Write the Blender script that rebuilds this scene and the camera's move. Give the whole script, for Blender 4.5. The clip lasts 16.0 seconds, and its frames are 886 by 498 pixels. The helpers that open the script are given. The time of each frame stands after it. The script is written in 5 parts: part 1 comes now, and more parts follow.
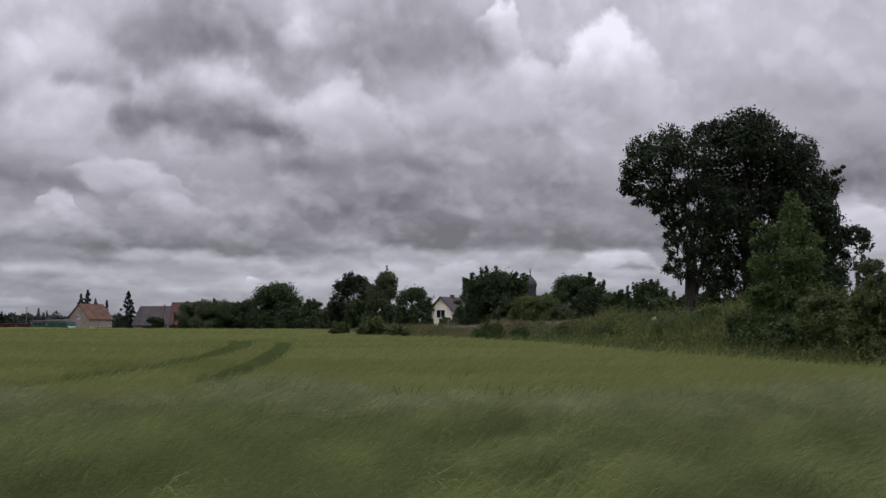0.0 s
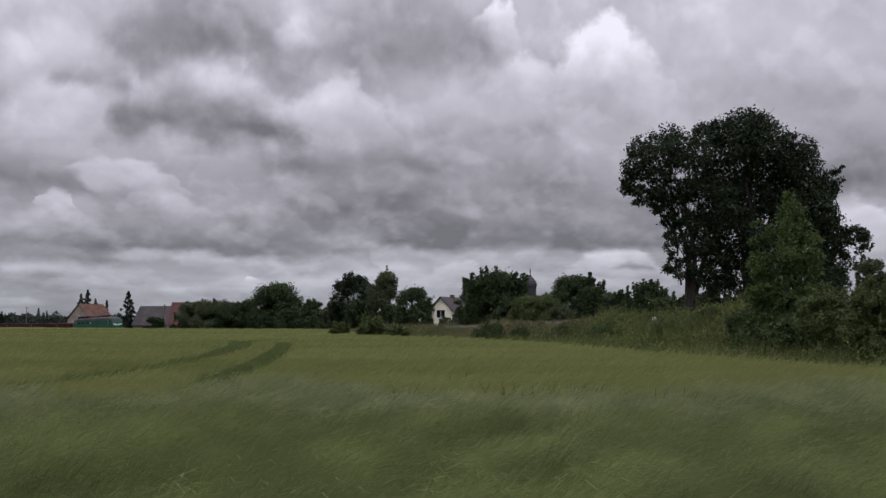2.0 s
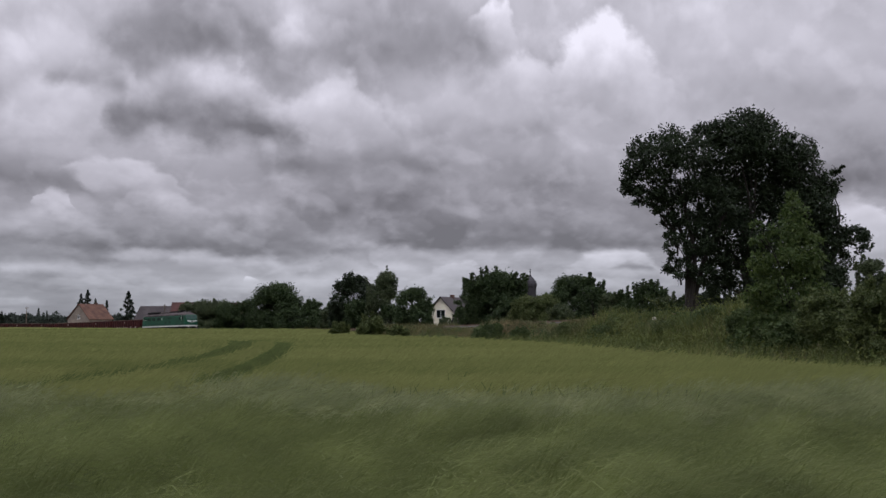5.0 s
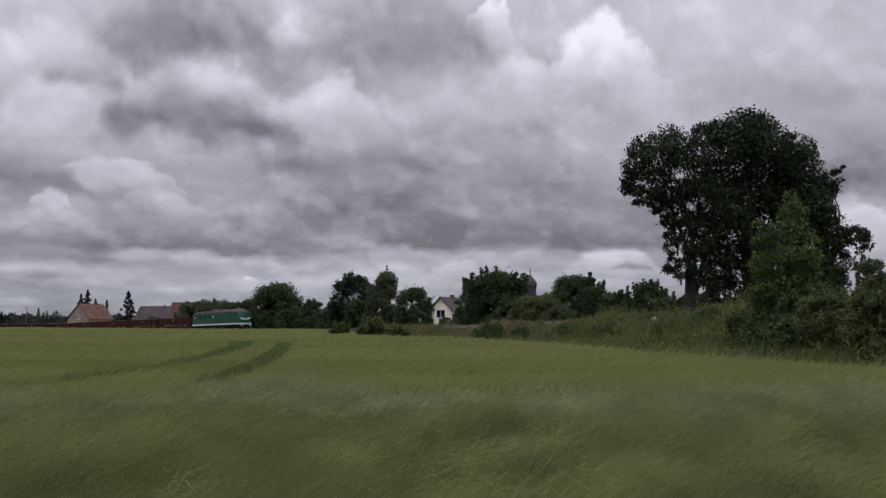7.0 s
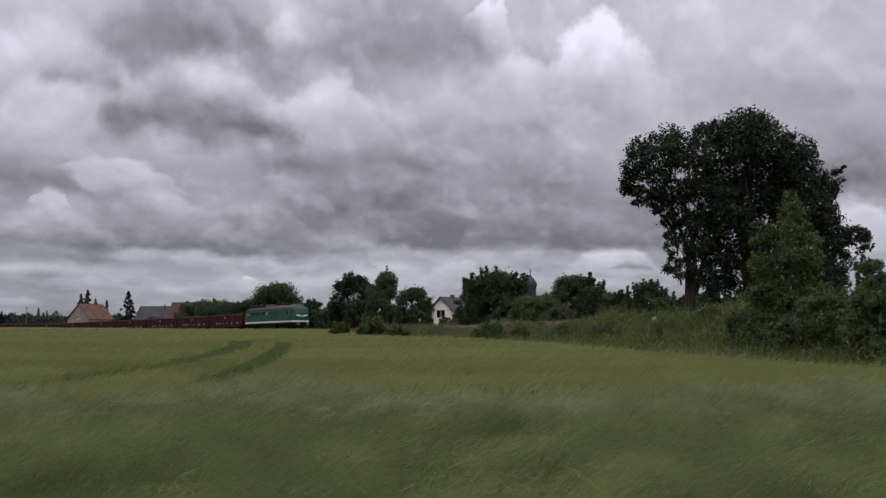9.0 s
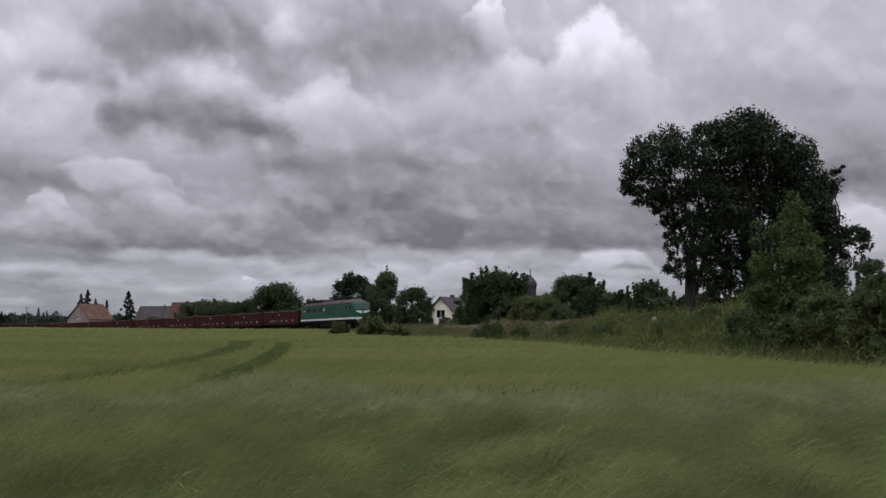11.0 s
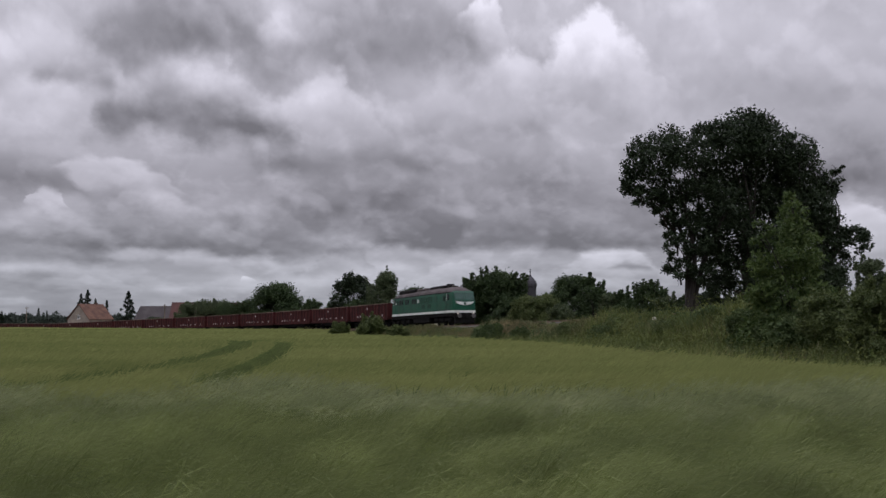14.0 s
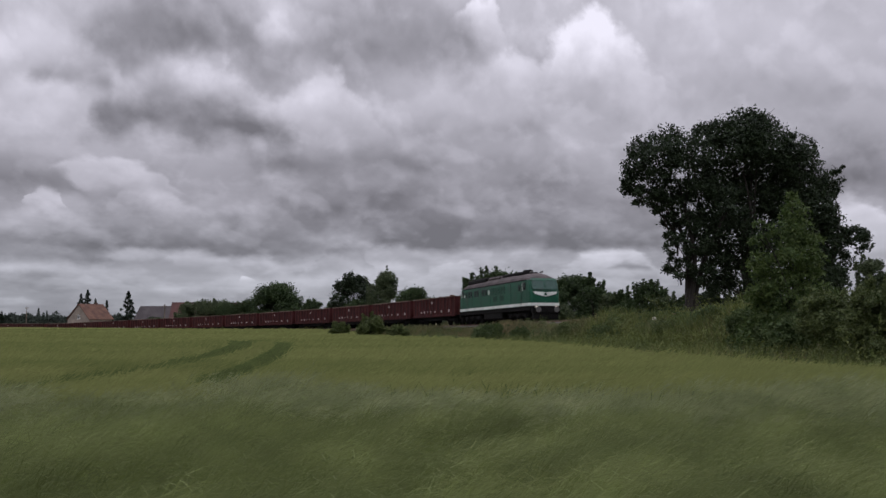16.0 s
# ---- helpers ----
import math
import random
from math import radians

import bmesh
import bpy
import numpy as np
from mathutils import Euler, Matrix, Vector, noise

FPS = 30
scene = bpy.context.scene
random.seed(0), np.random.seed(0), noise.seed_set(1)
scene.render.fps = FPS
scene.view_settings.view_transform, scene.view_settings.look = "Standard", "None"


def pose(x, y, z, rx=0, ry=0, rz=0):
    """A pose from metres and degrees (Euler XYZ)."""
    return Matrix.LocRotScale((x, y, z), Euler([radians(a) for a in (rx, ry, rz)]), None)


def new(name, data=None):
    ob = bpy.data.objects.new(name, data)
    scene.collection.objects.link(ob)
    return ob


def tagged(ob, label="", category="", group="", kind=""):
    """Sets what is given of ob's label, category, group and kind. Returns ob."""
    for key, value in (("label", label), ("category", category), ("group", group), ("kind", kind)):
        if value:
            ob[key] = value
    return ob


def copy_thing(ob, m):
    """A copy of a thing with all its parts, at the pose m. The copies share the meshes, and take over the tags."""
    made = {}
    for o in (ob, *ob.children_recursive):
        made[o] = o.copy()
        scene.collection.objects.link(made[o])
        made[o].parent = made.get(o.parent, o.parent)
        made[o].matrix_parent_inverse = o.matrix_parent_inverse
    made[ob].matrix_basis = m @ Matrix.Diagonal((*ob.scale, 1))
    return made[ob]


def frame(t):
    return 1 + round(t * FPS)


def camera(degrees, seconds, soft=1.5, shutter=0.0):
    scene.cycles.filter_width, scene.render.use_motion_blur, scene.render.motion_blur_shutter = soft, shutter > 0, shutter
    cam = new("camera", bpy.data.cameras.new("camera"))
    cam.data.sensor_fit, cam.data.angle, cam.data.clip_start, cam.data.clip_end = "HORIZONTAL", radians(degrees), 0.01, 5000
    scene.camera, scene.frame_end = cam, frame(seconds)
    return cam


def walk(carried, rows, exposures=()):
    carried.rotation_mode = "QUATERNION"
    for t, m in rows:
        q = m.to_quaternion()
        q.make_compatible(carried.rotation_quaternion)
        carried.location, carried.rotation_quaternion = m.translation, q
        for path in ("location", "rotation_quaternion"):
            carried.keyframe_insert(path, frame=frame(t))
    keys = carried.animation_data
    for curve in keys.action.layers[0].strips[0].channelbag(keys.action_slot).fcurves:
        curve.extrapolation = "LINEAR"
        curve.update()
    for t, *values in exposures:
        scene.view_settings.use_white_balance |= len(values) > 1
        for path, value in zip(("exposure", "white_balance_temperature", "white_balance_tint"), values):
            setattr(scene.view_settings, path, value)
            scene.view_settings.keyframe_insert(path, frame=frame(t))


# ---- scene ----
cam = camera(55.19, 16.0, soft=1.5, shutter=0.5)
EYE = 1.8
walk(cam, [(0.0, pose(0, 0, EYE, 95.0, 0, 0)), (16.0, pose(0, 0, EYE, 95.0, 0, 0))],
     exposures=[(0.0, 0.0), (16.0, 0.0)])

# ---------------------------------------------------------------- world
world = bpy.data.worlds.new("world")
scene.world = world
world.use_nodes = True
wn = world.node_tree
sky = wn.nodes.new("ShaderNodeTexSky")
sky.sky_type, sky.sun_disc = "NISHITA", False
sky.sun_elevation, sky.sun_rotation = radians(50), radians(200)
wn.nodes["Background"].inputs["Strength"].default_value = 0.1
wn.links.new(sky.outputs[0], wn.nodes["Background"].inputs["Color"])


# ---------------------------------------------------------------- small helpers
def smooth(a, b, v):
    k = np.clip((np.asarray(v, float) - a) / (b - a), 0, 1)
    return k * k * (3 - 2 * k)


def mesh_data(name, verts, faces, mat=None, shade=False):
    me = bpy.data.meshes.new(name)
    me.from_pydata([tuple(map(float, v)) for v in verts], [], faces)
    if mat:
        me.materials.append(mat)
    if shade:
        me.polygons.foreach_set("use_smooth", [True] * len(me.polygons))
    me.update()
    return me


def quick_mesh(name, verts, faces, mat, shade=False):
    """Many equal-sized faces from arrays."""
    verts, faces = np.asarray(verts, np.float32), np.asarray(faces, np.int32)
    me = bpy.data.meshes.new(name)
    n, k = faces.shape
    me.vertices.add(len(verts))
    me.vertices.foreach_set("co", verts.ravel())
    me.loops.add(n * k)
    me.loops.foreach_set("vertex_index", faces.ravel())
    me.polygons.add(n)
    me.polygons.foreach_set("loop_start", np.arange(0, n * k, k, dtype=np.int32))
    me.polygons.foreach_set("use_smooth", np.full(n, shade))
    me.materials.append(mat)
    me.update(calc_edges=True)
    return me


def part(name, data, mat=None, parent=None, label=""):
    """Links a bmesh or a mesh as one object, under a thing or a part."""
    if isinstance(data, bmesh.types.BMesh):
        me = bpy.data.meshes.new(name)
        bmesh.ops.recalc_face_normals(data, faces=data.faces[:])
        data.to_mesh(me)
        data.free()
    else:
        me = data
    if mat and not me.materials:
        me.materials.append(mat)
    ob = new(name, me)
    if parent:
        ob.parent = parent
    return tagged(ob, label)


def box(bm, x0, x1, y0, y1, z0, z1, bevel=0.0):
    m = Matrix.Translation(((x0 + x1) / 2, (y0 + y1) / 2, (z0 + z1) / 2)) @ Matrix.Diagonal((x1 - x0, y1 - y0, z1 - z0, 1))
    made = bmesh.ops.create_cube(bm, size=1, matrix=m)
    if bevel:
        edges = list({e for v in made["verts"] for e in v.link_edges})
        bmesh.ops.bevel(bm, geom=edges, offset=bevel, segments=1, affect="EDGES")
    return bm


def boxed(*a, bevel=0.0):
    return box(bmesh.new(), *a, bevel=bevel)


def rod(bm, a, b, r0, r1=None, n=10):
    a, b = Vector(a), Vector(b)
    q = (b - a).to_track_quat("Z", "Y").to_matrix().to_4x4()
    bmesh.ops.create_cone(bm, cap_ends=True, segments=n, radius1=r0, radius2=r0 if r1 is None else r1,
                          depth=(b - a).length, matrix=Matrix.Translation((a + b) / 2) @ q)
    return bm


def tube(points, radii, n=7):
    """Vertices and faces of a tapered tube through points."""
    points = [Vector(p) for p in points]
    vs, fs = [], []
    for i, p in enumerate(points):
        d = (points[min(i + 1, len(points) - 1)] - points[max(i - 1, 0)]).normalized()
        side = d.cross(Vector((0.31, 0.9, 0.11))).normalized()
        up = side.cross(d)
        for j in range(n):
            a = 2 * math.pi * j / n
            vs.append(p + (side * math.cos(a) + up * math.sin(a)) * radii[i])
    for i in range(len(points) - 1):
        for j in range(n):
            k = (j + 1) % n
            fs.append((i * n + j, i * n + k, (i + 1) * n + k, (i + 1) * n + j))
    return vs, fs


# ---------------------------------------------------------------- materials
def mat(name, colour, rough=0.8, vary=0.25, scale=3.0, fine=40.0, bump=0.3, metal=0.0, second=None, island=0.0, spec=0.3,
        translucent=0.0, stretch=(1, 1, 1), emission=0.0, whole=False):
    """A surface: base colour, broad stains and fine grain, relief, and an optional second colour in patches."""
    m = bpy.data.materials.new(name)
    m.use_nodes = True
    t = m.node_tree
    N, K = t.nodes, t.links.new
    b = N["Principled BSDF"]
    co = N.new("ShaderNodeTexCoord")
    mp = N.new("ShaderNodeMapping")
    mp.inputs["Scale"].default_value = stretch
    if whole:                                       # stains run on across many objects
        K(N.new("ShaderNodeNewGeometry").outputs["Position"], mp.inputs["Vector"])
    else:
        K(co.outputs["Object"], mp.inputs["Vector"])
    big, small = N.new("ShaderNodeTexNoise"), N.new("ShaderNodeTexNoise")
    for node, s, d in ((big, scale, 5), (small, fine, 3)):
        node.inputs["Scale"].default_value, node.inputs["Detail"].default_value = s, d
        K(mp.outputs[0], node.inputs["Vector"])
    mix = N.new("ShaderNodeMix")
    mix.data_type = "RGBA"
    lo = tuple(c * (1 - vary) for c in colour)
    hi = second or tuple(min(1, c * (1 + vary)) for c in colour)
    mix.inputs["A"].default_value, mix.inputs["B"].default_value = (*lo, 1), (*hi, 1)
    ramp = N.new("ShaderNodeMapRange")
    ramp.inputs["From Min"].default_value, ramp.inputs["From Max"].default_value = 0.35, 0.65
    K(big.outputs["Fac"], ramp.inputs["Value"])
    last = ramp.outputs[0]
    if island:
        geo = N.new("ShaderNodeNewGeometry")
        k = N.new("ShaderNodeMix")
        k.inputs["Factor"].default_value = island
        K(last, k.inputs["A"])
        K(geo.outputs["Random Per Island"], k.inputs["B"])
        last = k.outputs[0]
    K(last, mix.inputs["Factor"])
    grain = N.new("ShaderNodeMix")
    grain.data_type, grain.blend_type = "RGBA", "MULTIPLY"
    grain.inputs["Factor"].default_value = 0.5
    gr = N.new("ShaderNodeMapRange")
    gr.inputs["From Min"].default_value, gr.inputs["From Max"].default_value = 0.3, 0.7
    gr.inputs["To Min"].default_value, gr.inputs["To Max"].default_value = 0.6, 1.3
    K(small.outputs["Fac"], gr.inputs["Value"])
    K(mix.outputs["Result"], grain.inputs["A"])
    K(gr.outputs[0], grain.inputs["B"])
    K(grain.outputs["Result"], b.inputs["Base Color"])
    rr = N.new("ShaderNodeMapRange")
    rr.inputs["To Min"].default_value, rr.inputs["To Max"].default_value = max(0.05, rough - 0.12), min(1, rough + 0.12)
    K(big.outputs["Fac"], rr.inputs["Value"])
    K(rr.outputs[0], b.inputs["Roughness"])
    b.inputs["Metallic"].default_value = metal
    b.inputs["Specular IOR Level"].default_value = spec
    if bump:
        bp = N.new("ShaderNodeBump")
        bp.inputs["Strength"].default_value, bp.inputs["Distance"].default_value = bump, 0.02
        K(small.outputs["Fac"], bp.inputs["Height"])
        K(bp.outputs[0], b.inputs["Normal"])
    if translucent:
        tr = N.new("ShaderNodeBsdfTranslucent")
        K(grain.outputs["Result"], tr.inputs["Color"])
        ms = N.new("ShaderNodeMixShader")
        ms.inputs[0].default_value = translucent
        K(b.outputs[0], ms.inputs[1])
        K(tr.outputs[0], ms.inputs[2])
        K(ms.outputs[0], N["Material Output"].inputs["Surface"])
    if emission:
        b.inputs["Emission Color"].default_value = (*colour, 1)
        b.inputs["Emission Strength"].default_value = emission
    return m


def leaf_mat(name, a, b, through_light=0.3):
    return mat(name, a, rough=0.6, second=b, vary=0.3, scale=0.6, fine=6, bump=0, island=0.65, translucent=through_light, spec=0.2)


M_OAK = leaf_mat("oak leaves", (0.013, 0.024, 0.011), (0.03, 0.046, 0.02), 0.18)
M_SAP = leaf_mat("young ash leaves", (0.042, 0.078, 0.024), (0.092, 0.128, 0.036))
M_TREE = leaf_mat("hedgerow leaves", (0.026, 0.048, 0.02), (0.062, 0.092, 0.034))
M_BUSH = leaf_mat("bush leaves", (0.06, 0.09, 0.03), (0.12, 0.145, 0.05))
M_WILLOW = leaf_mat("grey willow leaves", (0.05, 0.075, 0.035), (0.1, 0.125, 0.06))
M_SPRUCE = leaf_mat("spruce needles", (0.014, 0.026, 0.018), (0.03, 0.045, 0.026))
# grey-blue cast of the far woods is distance haze put into the leaf colour
M_FAR = leaf_mat("hazy distant wood leaves", (0.03, 0.045, 0.035), (0.05, 0.065, 0.05))
M_BARK = mat("bark", (0.026, 0.022, 0.019), rough=0.95, scale=4, fine=25, bump=0.8, stretch=(1, 1, 0.2))
M_GRASS = mat("verge grass", (0.07, 0.092, 0.03), rough=0.8, second=(0.15, 0.135, 0.06), scale=0.25, fine=3, bump=0, island=0.45,
              translucent=0.25)
M_STRAW = mat("dry seed grass", (0.15, 0.115, 0.06), rough=0.85, second=(0.24, 0.185, 0.1), scale=0.5, fine=4, bump=0, island=0.6,
              translucent=0.2)
M_WEED = mat("nettle and weed leaves", (0.04, 0.075, 0.024), rough=0.7, second=(0.095, 0.125, 0.04), scale=0.4, fine=4, bump=0, island=0.5,
             translucent=0.25)
M_TALL = mat("tall meadow weeds", (0.06, 0.096, 0.02), rough=0.75, second=(0.135, 0.148, 0.038), scale=0.5, fine=4, bump=0, island=0.55,
             translucent=0.25)
M_SOIL = mat("grassy soil", (0.075, 0.085, 0.035), rough=0.95, second=(0.13, 0.12, 0.055), scale=0.15, fine=2.5, bump=0.6)
M_BALLAST = mat("ballast", (0.05, 0.044, 0.038), rough=0.95, scale=1.5, fine=18, bump=1.0)
M_RAIL = mat("worn rail steel", (0.16, 0.1, 0.075), rough=0.55, metal=0.6, scale=2, fine=30)
M_SLEEPER = mat("weathered concrete sleeper", (0.13, 0.12, 0.105), rough=0.9, scale=3, fine=30)
M_BARLEY_STEM = mat("green barley", (0.124, 0.155, 0.042), rough=0.75, second=(0.182, 0.22, 0.066), scale=2.6, fine=5, bump=0, island=0.25,
                    translucent=0.25, spec=0.4, stretch=(0.5, 0.35, 1), whole=True)
M_BARLEY_EAR = mat("green barley awns", (0.132, 0.164, 0.05), rough=0.7, second=(0.22, 0.255, 0.092), scale=2.6, fine=5, bump=0, island=0.25,
                   translucent=0.3, spec=0.5, stretch=(0.5, 0.35, 1), whole=True)
M_SILVER = mat("silvery barley awns", (0.16, 0.192, 0.074), rough=0.65, second=(0.3, 0.328, 0.165), scale=2.2, fine=5, bump=0, island=0.3,
               translucent=0.3, spec=0.5, stretch=(0.8, 0.4, 1), whole=True)
M_RIPE = mat("ripening barley", (0.185, 0.22, 0.066), rough=0.75, second=(0.24, 0.257, 0.09), scale=0.35, fine=4, bump=0, island=0.35,
             translucent=0.25, stretch=(0.2, 1.2, 1))
M_RUT = mat("darker green barley in the wheel tracks", (0.085, 0.122, 0.034), rough=0.75, second=(0.13, 0.165, 0.052), scale=0.5, fine=4, bump=0, island=0.5,
            translucent=0.25)
M_GREEN = mat("dark green locomotive paint", (0.009, 0.066, 0.037), rough=0.45, vary=0.2, scale=0.9, fine=14, bump=0.05, spec=0.25)
M_GREENDARK = mat("deep green frame paint", (0.012, 0.045, 0.028), rough=0.6, vary=0.3, scale=1.5, fine=20, bump=0.1)
M_WHITE = mat("off-white band paint", (0.58, 0.6, 0.56), rough=0.55, vary=0.15, scale=1.2, fine=20, bump=0.05)
M_ROOF = mat("grimy brown-grey roof paint", (0.05, 0.042, 0.041), rough=0.85, second=(0.085, 0.072, 0.07), scale=0.8, fine=12, bump=0.15, spec=0.2)
M_BLACK = mat("sooty black underframe", (0.009, 0.0085, 0.008), rough=0.85, vary=0.4, scale=2, fine=20, bump=0.3, spec=0.12)
M_GLASS = mat("dark window glass", (0.005, 0.008, 0.008), rough=0.3, vary=0.1, scale=1, fine=5, bump=0, spec=0.1)
M_SCREEN = mat("green-tinted windscreen glass", (0.02, 0.06, 0.045), rough=0.2, vary=0.1, scale=1, fine=5, bump=0, spec=0.3)
M_LAMP = mat("lit headlight", (0.75, 0.68, 0.55), emission=0.3, bump=0)
M_STEEL = mat("worn buffer steel", (0.13, 0.125, 0.12), rough=0.6, metal=0.5, scale=4, fine=30)
# one wagon red in two tones: recess shade painted into panels, ribs lightened
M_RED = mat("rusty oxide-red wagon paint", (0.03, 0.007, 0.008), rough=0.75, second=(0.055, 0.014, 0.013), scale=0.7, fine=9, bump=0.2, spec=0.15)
M_REDRIB = mat("oxide red lightened for the ribs", (0.065, 0.017, 0.017), rough=0.72, second=(0.092, 0.027, 0.023), scale=1.2, fine=9, bump=0.2, spec=0.2)
M_TOPRAIL = mat("pale red top rail", (0.12, 0.07, 0.055), rough=0.8, second=(0.18, 0.13, 0.1), scale=1.2, fine=9, bump=0.2, spec=0.2)
M_MARK = mat("white stencil paint", (0.33, 0.29, 0.28), rough=0.6, vary=0.2, scale=5, fine=30, bump=0)
M_CREAM = mat("cream render", (0.72, 0.68, 0.55), rough=0.9, vary=0.1, scale=0.8, fine=20, bump=0.2)
M_OCHRE = mat("ochre render", (0.24, 0.205, 0.17), rough=0.9, vary=0.15, scale=0.8, fine=20, bump=0.2)
M_TILE = mat("orange-red roof tiles", (0.1, 0.052, 0.036), rough=0.85, vary=0.3, scale=0.6, fine=8, bump=0.4)
M_TILEDARK = mat("brown-grey roof tiles", (0.05, 0.043, 0.043), rough=0.85, vary=0.25, scale=0.6, fine=8, bump=0.4)
M_TILERED = mat("dull red barn roof tiles", (0.06, 0.027, 0.023), rough=0.85, vary=0.25, scale=0.5, fine=8, bump=0.4)
M_SLATE = mat("dark slate", (0.026, 0.025, 0.029), rough=0.6, vary=0.25, scale=0.8, fine=8, bump=0.3)
M_BRICK = mat("weathered barn brick", (0.1, 0.06, 0.05), rough=0.9, vary=0.3, scale=0.8, fine=12, bump=0.3)
M_PLASTER = mat("stained grey plaster", (0.16, 0.145, 0.135), rough=0.95, vary=0.2, scale=0.5, fine=10, bump=0.3)
M_FRAME = mat("white window frame", (0.75, 0.75, 0.73), rough=0.5, vary=0.06, bump=0)
M_WOOD = mat("grey weathered wood", (0.16, 0.13, 0.1), rough=0.9, scale=2, fine=20, stretch=(1, 1, 0.1))
M_STONE = mat("pale marker stone", (0.42, 0.39, 0.35), rough=0.9, scale=6, fine=30)


def canopy_material():
    """Standing barley seen from above: green and silvery on the headland strip, ripening beyond it."""
    m = bpy.data.materials.new("barley canopy")
    m.use_nodes = True
    t = m.node_tree
    N, K = t.nodes, t.links.new
    b = N["Principled BSDF"]
    b.inputs["Roughness"].default_value = 0.75
    b.inputs["Specular IOR Level"].default_value = 0.0
    co = N.new("ShaderNodeTexCoord")
    sep = N.new("ShaderNodeSeparateXYZ")
    K(co.outputs["Object"], sep.inputs[0])

    def noise_at(scale, stretch, detail=4):
        mp, n = N.new("ShaderNodeMapping"), N.new("ShaderNodeTexNoise")
        mp.inputs["Scale"].default_value = stretch
        n.inputs["Scale"].default_value, n.inputs["Detail"].default_value = scale, detail
        K(co.outputs["Object"], mp.inputs[0])
        K(mp.outputs[0], n.inputs["Vector"])
        return n.outputs["Fac"]

    def ranged(v, a, c, lo, hi):
        r = N.new("ShaderNodeMapRange")
        for k, x in zip(("From Min", "From Max", "To Min", "To Max"), (a, c, lo, hi)):
            r.inputs[k].default_value = x
        K(v, r.inputs["Value"])
        return r.outputs[0]

    def mixed(f, a, c, mode="MIX"):
        x = N.new("ShaderNodeMix")
        x.data_type, x.blend_type = "RGBA", mode
        for v, k in ((f, "Factor"), (a, "A"), (c, "B")):
            if isinstance(v, bpy.types.NodeSocket):
                K(v, x.inputs[k])
            else:
                x.inputs[k].default_value = v if k == "Factor" else (*v, 1)
        return x.outputs["Result"]

    ripe = mixed(ranged(noise_at(0.4, (0.12, 0.7, 1)), 0.35, 0.65, 0, 1), (0.078, 0.094, 0.03), (0.108, 0.112, 0.04))
    green = mixed(ranged(noise_at(0.9, (1, 0.5, 1)), 0.35, 0.65, 0, 1), (0.09, 0.12, 0.048), (0.2, 0.23, 0.12))
    edge = N.new("ShaderNodeMath")
    edge.operation = "ADD"
    K(sep.outputs["Y"], edge.inputs[0])
    K(ranged(noise_at(0.5, (1, 1, 1)), 0.3, 0.7, -2.0, 2.0), edge.inputs[1])
    base = mixed(ranged(edge.outputs[0], 10.5, 13.0, 0, 1), green, ripe)
    # low canopy coloured darker by height: painted shade down between stalks and in wheel tracks
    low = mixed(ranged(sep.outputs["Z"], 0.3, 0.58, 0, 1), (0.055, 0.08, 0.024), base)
    grain = mixed(0.6, low, ranged(noise_at(6, (1, 0.5, 1), 3), 0.3, 0.7, 0.55, 1.35), "MULTIPLY")
    K(grain, b.inputs["Base Color"])
    bp = N.new("ShaderNodeBump")
    bp.inputs["Strength"].default_value, bp.inputs["Distance"].default_value = 1.0, 0.08
    K(noise_at(9, (1, 1, 1), 3), bp.inputs["Height"])
    K(bp.outputs[0], b.inputs["Normal"])
    return m


M_CANOPY = canopy_material()


# ---------------------------------------------------------------- the railway line in plan
HEAD, BEND, EASE = 1.3255, -0.00586, 2.6e-5


def line(s):
    """Rail-level points of the line s metres behind its reference point, and the angle of travel."""
    s = np.asarray(s, float)
    grid = np.arange(-140, 620.5, 0.5)
    g = np.clip(grid, -12, 190)
    ang = HEAD + BEND * g + EASE * g * g / 2
    dx, dy = -np.cos(ang), np.sin(ang)
    x = np.concatenate([[0], np.cumsum((dx[1:] + dx[:-1]) * 0.25)])
    y = np.concatenate([[0], np.cumsum((dy[1:] + dy[:-1]) * 0.25)])
    i0 = np.searchsorted(grid, 0)
    x, y = x - x[i0] + 8.94, y - y[i0] + 74.48
    zc = np.clip(grid, -60, 185)
    z = EYE + 0.147 - 0.01608 * zc - 1.6e-5 * zc * zc
    return (np.interp(s, grid, x), np.interp(s, grid, y), np.interp(s, grid, z), np.interp(s, grid, ang))


def train_s(t):
    """How far the locomotive's front buffers are behind the reference point at t seconds."""
    k = 16.0 - t
    return 10.747 * k + 0.0223 * k * k


LS = np.arange(-130, 600, 1.0)
LX, LY, LZ, LA = line(LS)


def near_line(x, y):
    """Signed distance to the line (positive on the field's side), its rail level and s there."""
    x, y = np.asarray(x, float), np.asarray(y, float)
    shape = x.shape
    x, y = x.ravel(), y.ravel()
    d, z, s = np.empty(x.size), np.empty(x.size), np.empty(x.size)
    for i in range(0, x.size, 20000):
        sl = slice(i, i + 20000)
        q = (x[sl, None] - LX[None]) ** 2 + (y[sl, None] - LY[None]) ** 2
        j = q.argmin(1)
        nx, ny = -np.sin(LA[j]), -np.cos(LA[j])
        side = np.sign((x[sl] - LX[j]) * nx + (y[sl] - LY[j]) * ny)
        d[sl], z[sl], s[sl] = np.sqrt(q[np.arange(len(j)), j]) * side, LZ[j], LS[j]
    return d.reshape(shape), z.reshape(shape), s.reshape(shape)


